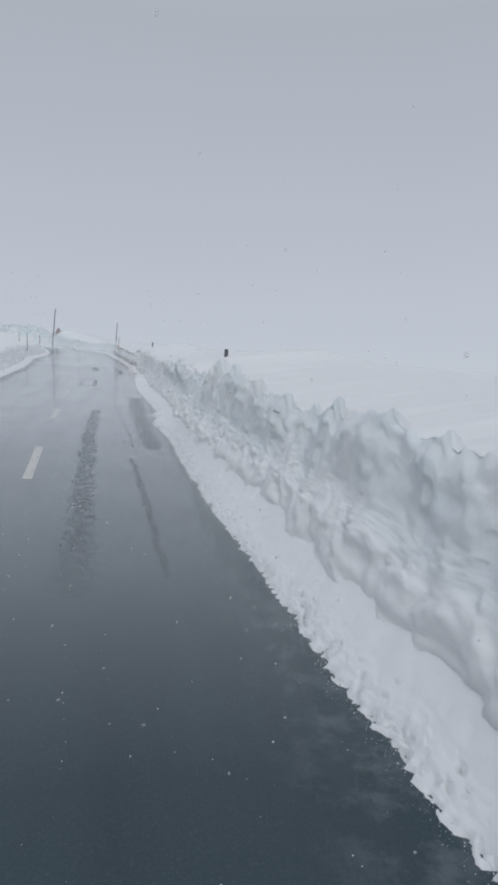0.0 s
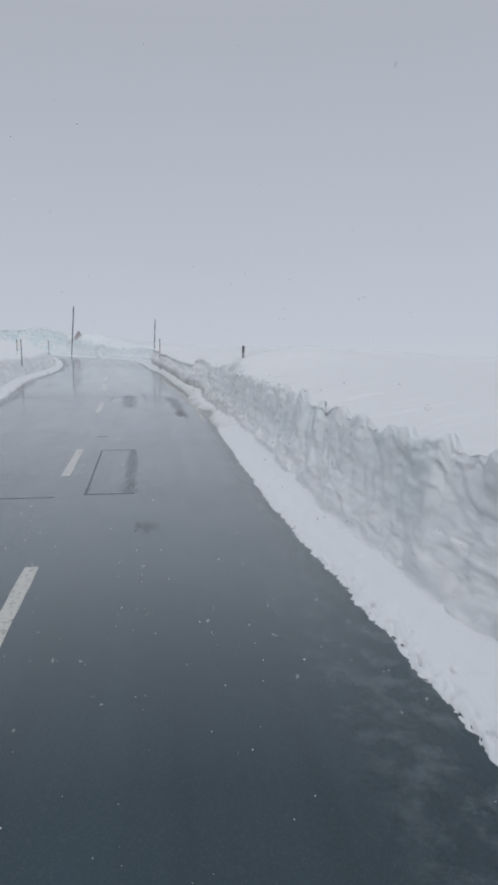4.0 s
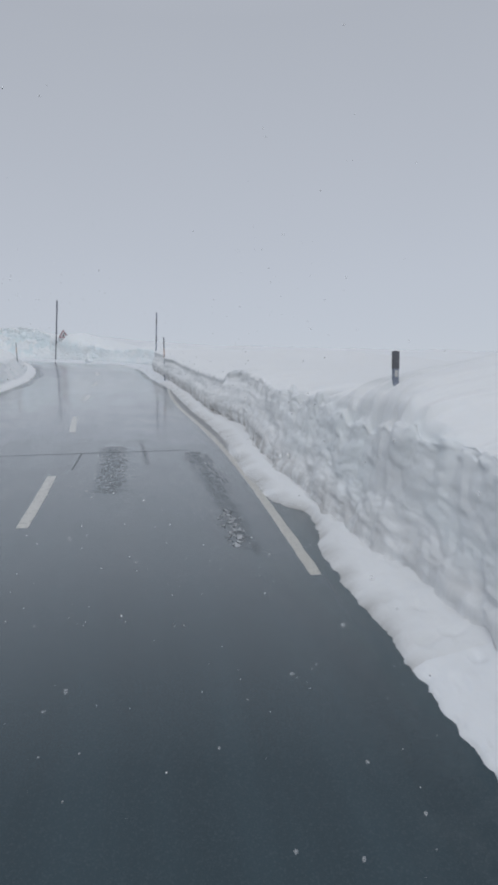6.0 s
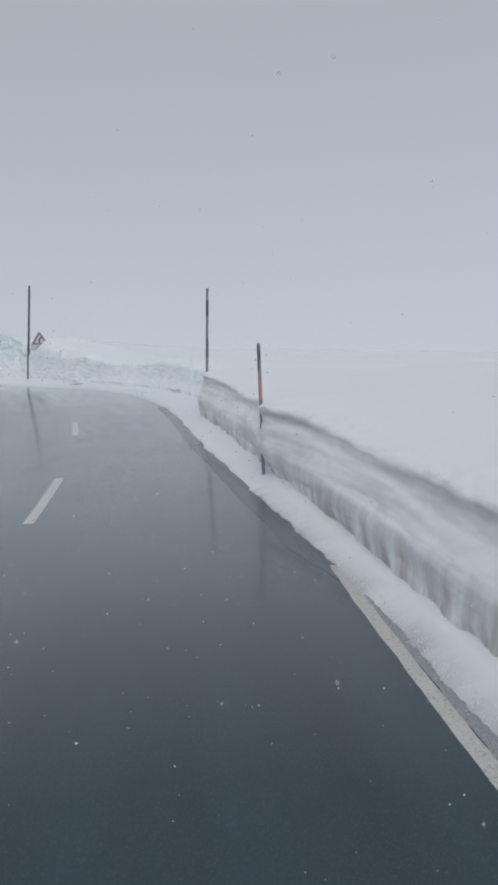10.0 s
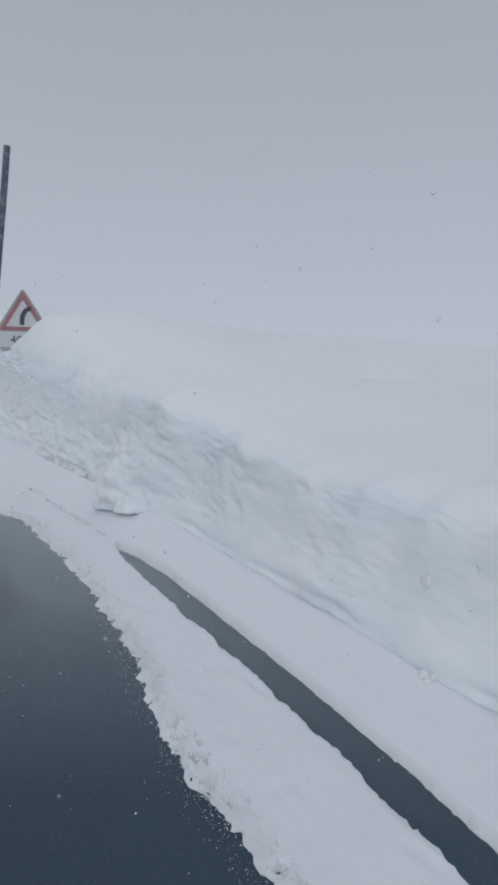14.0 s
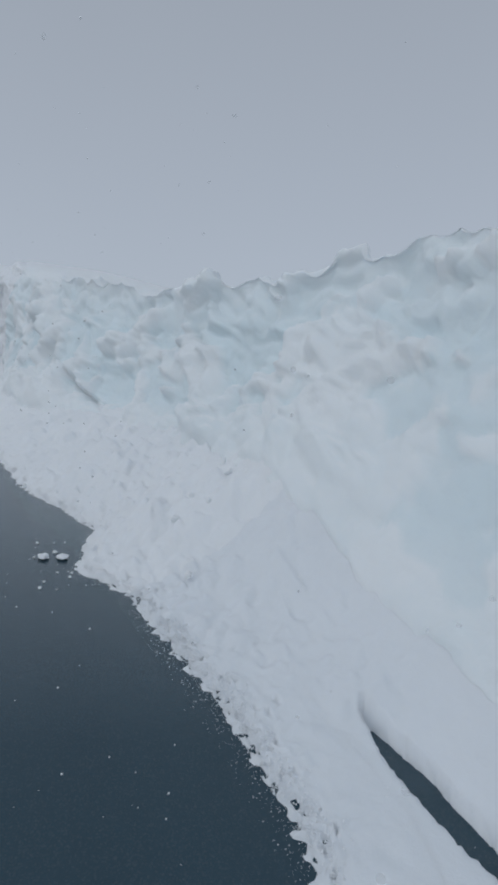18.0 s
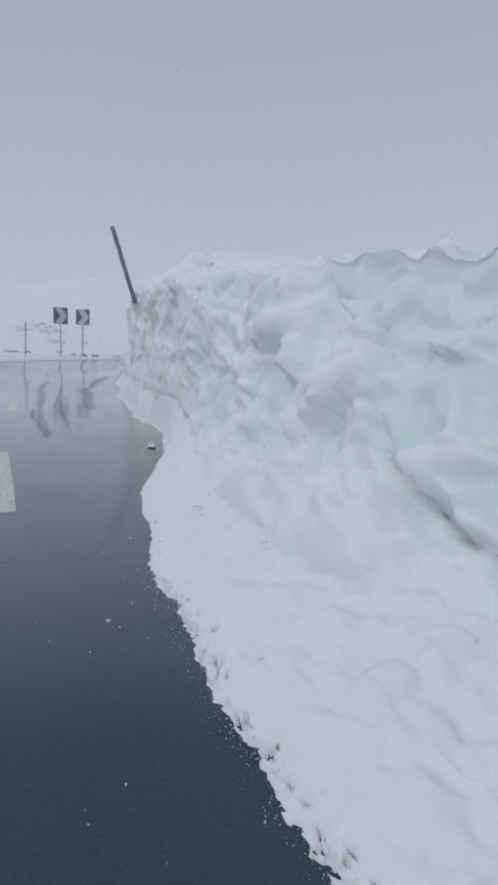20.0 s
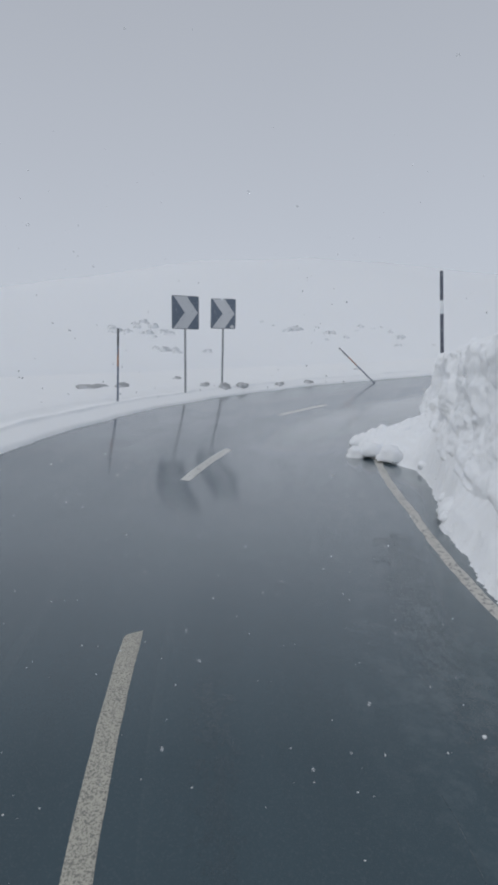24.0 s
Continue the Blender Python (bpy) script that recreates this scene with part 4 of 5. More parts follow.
    disp = disp - 0.26 * crack * face - 0.05 * ledge * face
    disp = disp - (0.06 + 0.09 * bump_at(S, 52, 6)) * np.exp(-(((H - hf[:, None] - 0.02) / 0.06) ** 2)) * (0.5 + np.clip(perlin(q * 2.2 + 15), -0.4, 1)) * (v > 3)
    flute = perlin(np.stack([S * 2.6, 0 * S, H * 0.35], -1)) * (1 - 0.75 * early2)
    crest_zone = np.interp(v, [k[4], k[5] + 3, k[6], k[7] + 4], [0, 1, 1, 0])[None, :]
    disp = disp + 0.11 * A[:, None] * crest_zone * (flute + early2 * (0.45 * perlin(q * (5.5, 5.5, 3.0)) + 0.3 * perlin(q * (11.0, 11.0, 6.0)))) * (1 - 0.8 * tall) * (1 - 0.7 * cut)
    fin, fin_size = fins(S, H - hc[:, None])
    brink = np.interp(v, [k[3], k[4], k[5], k[6], k[7]], [0, 0.45, 1, 0.8, 0])[None, :]
    disp = disp * (1 - 0.5 * gusts[:, None] * np.interp(v, [k[2], k[3], k[6]], [0, 1, 1])[None, :])
    disp = disp + gusts[:, None] * brink * (0.10 * fin * fin_size - 0.03 + 0.03 * fbm(warp * 4, 4, 0.6))
    # teal tint on the early upper faces paints their shaded hollows
    ice_shade = np.maximum(ice_shade, np.maximum(early2, 0.5 * gusts[:, None]) * np.interp(v, [k[2], k[3], k[6], k[7]], [0, 1, 1, 0])[None, :] * np.clip(0.55 + 0.8 * fbm(warp * 0.8 + 44, 3), 0, 1))
    clump_zone = np.interp(v, [k[1], k[1] + 4, k[3], k[4]], [0, 1, 1, 0.25])[None, :] * gusts[:, None]
    disp = disp + clump_zone * (0.042 * (lumps(warp * 2.3 + 19) - 0.3) + 0.024 * (lumps(warp * 5.3 + 2) - 0.3) + 0.016 * fbm(warp * 9, 3, 0.6))
    disp = disp + 0.16 * np.exp(-(((S - 19.5) / 0.6) ** 2) - ((H - 1.5) / 0.3) ** 2) - 0.12 * np.exp(-(((S - 19.9) / 0.7) ** 2) - ((H - 0.95) / 0.2) ** 2)
    crumble = 0.04 * (lumps(warp * 3.3 + 27) - 0.3) + 0.035 * (lumps(warp * 7.1 + 4) - 0.3) + 0.018 * fbm(warp * 12, 3, 0.6)
    disp = disp + np.maximum(upright, 0.18 * cut) * face * crumble * np.clip(0.7 + perlin(q * 0.9 + 8), 0.2, 1.2)
    disp = disp + late * face * (0.07 * (lumps(warp * 1.2 + 23) - 0.3) + 0.05 * (lumps(warp * 2.9 + 6) - 0.3) + 0.028 * fbm(warp * 6, 4, 0.6)) * (1 - 0.9 * bump_at(S, 116.5, 1.0)) + 0.10 * late * face * bump_at(S, 116.7, 0.5) * np.clip((H - 2.2) / 0.3, 0, 1)
    grooves = fbm(np.stack([S * 0.12, 0 * S, H * 15 + 0.4 * perlin(q * 0.7)], -1), 2)
    disp = disp + 0.022 * grooves * bump_at(S, 95.5, 2.6) * np.clip((1.5 - H) / 0.5, 0, 1) * face
    jag, jag_joint = blocks(warp * (1.9, 1.9, 2.4) + 3)
    collapsed = tall * (1 - late)
    disp = disp + collapsed * np.interp(v, [k[3], k[4], k[5], k[6]], [0.15, 1, 0.7, 0.15])[None, :] * (0.13 * jag - 0.05 * (1 - jag_joint) + 0.05 * (lumps(warp * 4.2) - 0.3))
    disp = disp + collapsed * face * 0.03 * fbm(warp * 6 + 5, 4, 0.65) * fan2
    rel = (H - hf[:, None]) / np.maximum(r, 0.2)[:, None]
    disp = disp + cut * face * (0.12 * bump_at(rel, 0.36, 0.24) - 0.07 * bump_at(rel, 0.84, 0.14))
    dents = np.clip(perlin(warp * 3.4 + 51) - 0.45, 0, 1)
    disp = disp - A2 * fan2 * 0.10 * (1 - 0.6 * late) * dents
    blunt = np.interp(v, [k[5] - 4, k[6] - 4, k[8], k[8] + 4], [0, 1, 1, 0])[None, :] * np.clip((S - 76) / 3, 0, 1) * (1 - bump_at(S, 90.8, 1.6))
    disp = disp + blunt * np.clip(-0.10 - disp, 0, 1)
    heap = np.exp(-(((S - 87.75) / 0.42) ** 2) - ((H - 0.82) / 0.34) ** 2)
    disp = disp + heap * (0.22 + 0.1 * lumps(q * 3.4 + 2) + 0.04 * fbm(q * 8, 3))
    worn = bump_at(S, 89.6, 2.4) * upright * np.clip((1.35 - H) / 0.4, 0, 1) * face
    disp = disp + worn * (0.10 * (lumps(warp * 2.6 + 5) - 0.3) + 0.05 * fbm(warp * 5 + 3, 4, 0.6))
    p = p + nn * disp[..., None]
    m = k[8]
    ob = sheet(name, p[:, :m + 1], q[:, :m + 1], mat, ice_shade=ice_shade[:, :m + 1])
    cap = sheet("snow_cap", p[:, m:], q[:, m:], mat)
    cap.parent = ob
    cap["label"] = "smooth wind-blown snow on top of the bank"
    pick = random.Random(int(s0 * 10))
    for _ in range(chunks):
        i, j = pick.randrange(20, min(len(s) - 20, int(15 / step))) if s0 > 91 else pick.randrange(20, len(s) - 20), pick.randrange(k[1] + 3, k[5])
        r = pick.uniform(0.05, 0.15) * (1.7 if s[i] > 92 else 1.0) * (1.2 if j < k[3] else 0.8)
        b = new("snow_block", CHUNKS[pick.randrange(len(CHUNKS))])
        b.matrix_world = Matrix.Translation(Vector(p[i, j] - nn[i, j] * r * 0.62)) @ pose(0, 0, 0, *(pick.uniform(0, 360) for _ in range(3))) @ Matrix.Diagonal((r, r * pick.uniform(0.7, 1.3), r * pick.uniform(0.6, 1.0), 1))
        b.parent = ob
    return tagged(ob, label, "snow bank", "snow banks along the road", "")


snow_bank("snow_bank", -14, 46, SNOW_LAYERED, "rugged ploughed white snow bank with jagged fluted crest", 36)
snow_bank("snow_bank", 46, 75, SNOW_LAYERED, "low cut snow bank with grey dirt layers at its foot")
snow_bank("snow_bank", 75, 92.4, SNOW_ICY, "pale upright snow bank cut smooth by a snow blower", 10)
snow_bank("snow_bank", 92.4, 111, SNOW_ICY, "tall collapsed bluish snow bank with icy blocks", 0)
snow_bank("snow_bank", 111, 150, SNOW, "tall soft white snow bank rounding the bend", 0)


SLOTS = ((79.9, 87.0, 2.27, 0.165), (78.9, 80.4, 2.27, 0.025), (86.95, 89.6, 2.22, 0.02), (94.6, 95.72, 2.40, 0.115), (96.65, 98.1, 2.28, 0.105))


def snow_verge(name, s0, s1, mat, label, step=0.032):
    """The low snow between asphalt and bank, with a ragged edge."""
    s = np.linspace(s0, s1, int((s1 - s0) / step) + 1)
    e, f, hf, A = tab(EDGE, s), tab(FOOT, s), tab(FOOT_H, s), tab(ROUGHNESS, s)
    q1 = np.stack([s, 0 * s + 2, 0 * s], -1)
    coarse = bump_at(s, 12, 16) + bump_at(s, 92, 8) + bump_at(s, 102, 5) + 0.7 * bump_at(s, 79, 6) + 0.35 * bump_at(s, 122, 10) + 0.1 * bump_at(s, 115, 3)
    line = np.clip((s - 38) / 3, 0, 1) * np.clip((61 - s) / 2, 0, 1)
    e = e + 0.05 * fbm(q1 * 1.1, 3) + (0.022 + 0.014 * coarse + 0.012 * (s > 111)) * fbm(q1 * 4.5 + 7, 3) + (0.014 + 0.018 * coarse) * fbm(q1 * 14, 2, 0.7)
    e_calm = np.minimum(settled(EDGE, s, 1, 0.8), f - 0.2)
    e = np.minimum(e, f - 0.15)
    w = f + 0.35 - e
    thick = 0.05 + 0.03 * np.abs(perlin(q1 * 0.7 + 4)) - 0.025 * line
    e = e - line * (0.03 - 0.04 * fbm(q1 * 1.6 + 40, 3))
    k = np.linspace(0, 1, 84) ** 1.2
    D = e[:, None] + w[:, None] * k
    x = D - e[:, None]
    rim = 1 - np.exp(-x / (0.045 + 0.03 * coarse[:, None] + 0.16 * line[:, None]))
    flat = np.clip((s - 37) / 3, 0, 1) * np.clip((63 - s) / 3, 0, 1) + np.clip((s - 75.5) / 1.5, 0, 1) * np.clip((92 - s) / 1.5, 0, 1)
    slope = np.clip((D - e_calm[:, None]) / (f - e_calm)[:, None], 0, (1.3 - 0.3 * flat)[:, None])
    H = -0.02 + (thick[:, None] + 0.02) * rim + (hf[:, None] - thick[:, None]) * np.clip(x / 0.14, 0, 1) * slope ** np.interp(s, [70, 78, 99, 101], [1.3, 2.8, 2.8, 1.1])[:, None]
    S = np.repeat(s[:, None], len(k), 1)
    q = np.stack([S, D, 0 * S], -1)
    calm = 1 - 0.35 * line[:, None]
    gap = undercut(s)[:, None]
    H = H - 0.10 * gap * np.clip((D - f[:, None] + 0.05) / 0.09, 0, 1)
    H = H + calm * rim * (0.03 * A[:, None] * (lumps(q * 1.6) - 0.3) * np.clip(x * 3, 0, 1) + 0.009 * fbm(q * 5, 3) * np.clip(x * 6, 0.2, 1))
    pits = np.clip(perlin(q * 4.2 + 90) - 0.42, 0, 1) * np.clip(x * 4, 0, 1)
    H = H - 0.09 * calm * (1 - 0.7 * bump_at(S, 94, 4)) * pits * np.clip(A[:, None], 0.5, 1.3) + 0.005 * fbm(q * 9 + 2, 3, 0.6) * np.clip(x * 5, 0, 1)
    crumbs = np.clip(1 - x / (0.18 + 0.12 * coarse[:, None]), 0, 1)
    H = H + crumbs * rim * (0.3 + 0.9 * np.clip(coarse[:, None], 0, 1)) * 0.035 * np.clip(fbm(q * 19, 4, 0.7) - 0.1, -1, 0.8)
    H = H - line[:, None] * np.clip(0.22 - x, 0, 1) * 0.06 * np.clip(fbm(q * 9 + 5, 4, 0.65) + 0.2, 0, 1)
    H = H + np.clip((S - 111) / 2, 0, 1) * np.clip(x / 0.2, 0, 1) * (0.07 * (lumps(q * 2.6 + 5) - 0.3) + 0.035 * (lumps(q * 6.3 + 2) - 0.3))
    bite = np.clip((fbm(q * 15 + 33, 3, 0.7) - 0.05 - x / (0.10 + 0.2 * coarse[:, None])) * 8, 0, 1) * np.clip(coarse[:, None] * 2, 0, 1)
    H = H * (1 - bite) - 0.02 * bite
    heap = bump_at(S, 104, 5.5) * np.clip(x / 0.8, 0, 1)
    H = H + heap * (0.2 * lumps(q * 1.4 + 3) + 0.12 * lumps(q * 3.1 + 9) + 0.04 * lumps(q * 7)) * np.clip(1.6 - slope, 0.3, 1)
    H = H + bump_at(S, 133.6, 1.3) * np.clip(x / 0.25, 0, 1) * (0.12 + 0.2 * lumps(q * 1.9 + 3) + 0.12 * lumps(q * 4.3 + 8))
    rough_apron = bump_at(S, 101.5, 3.0) * np.clip(x / 0.3, 0, 1)
    H = H + rough_apron * (0.10 * (lumps(q * 5.5 + 3) - 0.25) + 0.06 * (lumps(q * 11 + 6) - 0.25) - 0.2 * np.clip(perlin(q * 6.5 + 31) - 0.4, 0, 1))
    for a, b, d0, half in SLOTS:
        along = np.clip(np.minimum(S - a, b - S) / min(0.8, (b - a) * 0.35), 0, 1)
        mid_d = d0 + 0.08 * np.clip((S - 85) / 2.6, 0, 1) * (b < 90) + 0.03 * np.sin((S - a) * 0.8) + 0.02 * perlin(q * 3)
        cut = np.clip((half * np.sqrt(along) - np.abs(D - mid_d)) / 0.02 + 0.5, 0, 1) * (along > 0)
        if half < 0.05:
            cut = cut * (perlin(q * (2.6, 0, 0) + 17) > -0.12)
        H = H - np.clip(H - 0.07, 0, 1) * (0.7 if half > 0.16 else 0.9 if half > 0.05 else 0.05) * np.exp(-(((D - mid_d) / (0.3 if half > 0.05 else 0.22)) ** 2)) * np.sqrt(along)
        H = H * (1 - cut) - 0.05 * cut
    p = at(S, D, H)
    q, m = np.stack([S, D, H], -1), 34
    ob = sheet(name, p[:, m:], q[:, m:], mat)
    rim_ob = sheet("crumbly_edge", p[:, :m + 1], q[:, :m + 1], mat)
    rim_ob.parent = ob
    rim_ob["label"] = "loose crumbly snow edge lying on the asphalt"
    return tagged(ob, label, "roadside snow", "snow verge", "")


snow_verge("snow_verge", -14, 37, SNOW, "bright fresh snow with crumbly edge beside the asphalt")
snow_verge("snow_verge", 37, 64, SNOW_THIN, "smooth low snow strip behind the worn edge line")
snow_verge("snow_verge", 64, 100, SNOW_DIMMED, "wide snow strip in a dimmed tone with dark melted slots")
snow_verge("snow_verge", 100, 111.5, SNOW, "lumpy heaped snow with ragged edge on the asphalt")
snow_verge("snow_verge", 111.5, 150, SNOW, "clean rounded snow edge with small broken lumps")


# ---- snow on the left ----
def snow_left(name, s0, s1, label, step=0.12):
    s = np.arange(s0, s1 + step / 2, step)
    q1 = np.stack([s, 0 * s + 60, 0 * s], -1)
    e = tab(LEFT_EDGE, s) + 0.08 * fbm(q1 * 0.8, 4)
    h = tab(LEFT_H, s)
    A = np.clip(h, 0.12, 1)
    h = h * (1 + 0.12 * fbm(q1 * 0.9 + 3, 3))
    rows = [(e + 0.03, 0 * s - 0.03), (e - 0.08, 0.06 + 0 * s), (e - 0.5, 0.12 + 0.02 * h), (e - 0.62, 0.15 + 0.12 * h), (e - 0.95, 0.62 * h), (e - 1.25, 0.95 * h),
            (e - 1.6, h + 0.05), (e - 3.0, h + 0.2), (e - 6.0, h + 0.45), (e - 9.0, h + 0.1), (e - 10.5, h - 2.2)]
    n = [4, 7, 6, 9, 8, 6, 6, 6, 4, 2]
    dh = profile(np.stack([np.stack(r_, -1) for r_ in rows], 1), n)
    S = np.repeat(s[:, None], dh.shape[1], 1)
    D, H = dh[..., 0], dh[..., 1]
    p = at(S, D, H)
    nn = -normals(p)
    q = np.stack([S, D, H], -1)
    v = np.arange(dh.shape[1])
    face = np.interp(v, [0, 4, 11, 17, 34, 46, v[-1]], [0, 0.15, 0.25, 1, 0.8, 0.2, 0.1])[None, :]
    p = p + nn * ((A[:, None] * face) * (0.22 * (lumps(q * 1.0) - 0.3) + 0.16 * (lumps(q * 2.8 + 5) - 0.3) + 0.04 * lumps(q * 7)))[..., None]
    ob = sheet(name, p[:, :47], q[:, :47], SNOW_PLOUGHED)
    cap = sheet("snow_cap", p[:, 46:], q[:, 46:], SNOW_PLOUGHED)
    cap.parent = ob
    cap["label"] = "smooth snow field behind the bank"
    return tagged(ob, label, "snow bank", "snow banks along the road", "")


snow_left("snow_bank", -14, 112, "low ploughed snow bank rising to a smooth field")
snow_left("snow_bank", 112, 160, "thin snow shoulder on the outer edge of the bend")


# ---- loose snow ----
def lump(s, d, h, r, seed, label, squash=0.8, mat=SNOW, rough=0.3, broken=False):
    if broken:
        ob = new("snow_lump", CHUNKS[seed % len(CHUNKS)])
        ob.matrix_world = Matrix.Translation(at(s, d, h)) @ pose(0, 0, 0, seed * 31, seed * 57, seed * 77) @ Matrix.Diagonal((r * 1.5, r * 1.15, r, 1))
        return tagged(ob, label, "snow lump", "loose snow lumps")
    ob = new("snow_lump", mesh_of(blob(r, seed, squash, rough, 3 if r > 0.04 else 2), "snow_lump", mat, True))
    ob.matrix_world = Matrix.Translation(at(s, d, h)) @ pose(0, 0, 0, 0, 0, seed * 77)
    return tagged(ob, label, "snow lump", "loose snow lumps")


rnd = random.Random(8)
for n in range(34):
    s, r = rnd.uniform(75.5, 84), 0.015 + 0.05 * rnd.random() ** 2
    lump(s, float(tab(FOOT, s)) - 0.02 - 0.1 * rnd.random(), float(tab(FOOT_H, s)) - 0.02 - 0.35 * r, r, n + 3, "small crumbled snow lump at the foot of the bank", broken=True)
for n in range(22):
    s, r = rnd.uniform(88.2, 89.9), 0.015 + 0.04 * rnd.random() ** 2
    k = rnd.random()
    lump(s, float(tab(FOOT, s)) + 0.05 - 0.11 * k, float(tab(FOOT_H, s)) + 0.02 - 0.07 * k - 0.2 * r, r, n, "small crumbled snow lump at the foot of the bank", broken=True)
bm = blob(0.40, 41, 1.0, 0.34, 5)
boulder = tagged(new("snow_boulder", mesh_of(bm, "snow_boulder", SNOW_ICY, True)), "large rounded boulder of packed snow fallen against the bank", "snow lump", "loose snow lumps")
boulder.matrix_world = Matrix.Translation(at(87.8, 2.92, 0.42)) @ pose(0, 0, 0, 0, 0, 35)
lump(100.82, 0.82, 0.02, 0.05, 9, "loose chunk of snow on the wet asphalt", 0.55, SNOW, 0.42)
lump(100.78, 0.98, 0.02, 0.05, 12, "loose chunk of snow beside the ragged snow edge", 0.55, SNOW, 0.42)
lump(100.92, 0.94, 0.008, 0.022, 5, "small crumb of snow on the asphalt")
lump(111.45, 1.66, 0.025, 0.06, 6, "loose chunk of snow on the wet asphalt", 0.8)
rnd = random.Random(5)
for n in range(20):
    s, r = rnd.uniform(100.2, 101.2), 0.004 + 0.012 * rnd.random() ** 2
    lump(s, rnd.uniform(0.7, 1.1), r * 0.3, r, 30 + n, "small crumb of snow on the asphalt")
for n in range(14):
    s, r = rnd.uniform(128.5, 134.0), rnd.uniform(0.08, 0.24)
    lump(s, float(tab(EDGE, s)) + rnd.uniform(0.05, 0.35), 0.1, r, 60 + n, "broken lump of snow at the ragged verge", 0.75)
for n in range(16):
    s, r = rnd.uniform(132.6, 134.6), rnd.uniform(0.08, 0.2)
    lump(s, 1.5 + rnd.random() ** 0.7, 0.02, r, 160 + n, "rounded lump in a heap of snow pushed onto the lane", 0.8)
for n in range(40):
    s, r = rnd.uniform(99.5, 108), rnd.uniform(0.025, 0.075)
    k = rnd.uniform(0.25, 0.95)
    e, f = float(tab(EDGE, s)), float(tab(FOOT, s))
    lump(s, e + (f - e) * k, float(tab(FOOT_H, s)) * k**1.3 + 0.04, 0.6 * r, 80 + n, "broken lump fallen from the tall snow bank", broken=True)


def crumbs():
    """Loose grains of snow scattered along the ragged edge."""
    rc, v, f = np.random.default_rng(3), [], []
    n = 56000
    s = np.concatenate([rc.uniform(0, 20, n // 4), rc.uniform(73, 100, n // 2), rc.uniform(99, 107, n // 8), rc.uniform(112, 130, n // 8), rc.uniform(41, 62, n // 6)])
    x = np.clip(rc.normal(0.08, 0.075, len(s)), -0.1, 0.3)
    r = 0.0012 + (0.0028 + 0.003 * (x > 0.05)) * rc.random(len(s)) ** 3 + 0.004 * rc.random(len(s)) * np.clip(x / 0.1, 0, 1)
    c = at(s, tab(EDGE, s) + x, r * 0.5 + 0.055 * (1 - np.exp(-np.clip(x, 0, 1) / 0.07)))
    oct_v = np.array([(1, 0, 0), (-1, 0, 0), (0, 1, 0), (0, -1, 0), (0, 0, 1), (0, 0, -1)])
    oct_f = np.array([(0, 2, 4), (2, 1, 4), (1, 3, 4), (3, 0, 4), (2, 0, 5), (1, 2, 5), (3, 1, 5), (0, 3, 5)])
    v = c[:, None] + oct_v[None] * r[:, None, None] * rc.uniform(0.6, 1.4, (len(s), 6, 1))
    f = oct_f[None] + 6 * np.arange(len(s))[:, None, None]
    me = bpy.data.meshes.new("snow_crumbs")
    me.from_pydata(v.reshape(-1, 3).tolist(), [], f.reshape(-1, 3).tolist())
    me.materials.append(SNOW)
    return tagged(new("snow_crumbs", me), "loose white grains of snow along the asphalt edge", "snow crumbs", kind="stuff")


crumbs()


# ---- poles and markers ----
def snow_pole(name, foot, head, r, label, mat, bands=(), sides=12, seed=0, wobble=0.004, sink=0.6):
    """A pole from foot to head; bands of (from, to, material) in metres below its top."""
    foot, head = Vector(foot), Vector(head)
    up = (head - foot).normalized()
    length = (head - foot).length
    m = Matrix.Translation(foot) @ up.to_track_quat("Z", "Y").to_matrix().to_4x4()
    ob = thing(name, m, label, "snow pole", "snow poles")
    part("shaft", rod(r, r * 0.93, -sink, length, sides, wobble, seed, 0.25, 14), mat, ob, "", sides > 8)
    for a, b, bm_ in bands:
        k = 1.015
        part("band", rod(r * k, r * k, length - b, length - a, sides, 0, seed, 0, 2), bm_, ob, "faded reflective band", True)
    part("frost_cap", rod(r * 0.8, r * 0.5, length - 0.002, length + 0.02, sides, 0, seed, 0, 2), FROST, ob, "cap of frost", True)
    return ob


snow_pole("snow_pole", at(92.45, 2.965, 0.2), (-28.46, 88.1, 19.45), 0.068, "tall weathered wooden snow pole leaning beside the bend sign", WOOD, (), 9, 3, 0.006)
snow_pole("snow_pole", at(71.95, 1.86, 0.3), (-15.57, 70.42, 14.58), 0.04, "tall grey snow pole frozen into the bank", WOOD_GREY, ((0.35, 0.8, DARK), (1.5, 2.0, DARK)), 10, 4)
snow_pole("marker_post", at(64.68, 1.72, 0.1), (-13.8, 63.34, 11.92), 0.03, "grey marker post with faded orange band in the bank", WOOD_GREY, ((0.02, 0.5, DARK), (0.5, 1.05, ORANGE)), 10, 5)
snow_pole("snow_pole", (-51.575, 96.32, 19.24), (-51.73, 95.84, 20.88), 0.05, "dark wooden pole leaning out of the tall bank", WOOD_GREY, (), 10, 6, sink=0.02)
snow_pole("snow_pole", (-68.12, 108.7, 18.9), (-68.22, 108.61, 22.65), 0.05, "dark snow pole behind the bank at the bend", WOOD, ((0.75, 1.1, FROST),), 10, 7)
snow_pole("marker_post", (-71.78, 101.01, 19.1), (-71.77, 101.05, 21.07), 0.028, "thin marker post with faded orange band by the bend", WOOD_GREY, ((0.02, 0.45, DARK), (0.5, 0.95, ORANGE)), 10, 8)
snow_pole("marker_post", (-74.75, 112.1, 20.0), (-75.5, 111.2, 21.15), 0.026, "bent marker post with orange band leaning over the shoulder", WOOD_GREY, ((0.0, 0.5, DARK), (0.5, 0.95, ORANGE)), 10, 9, sink=0.3)
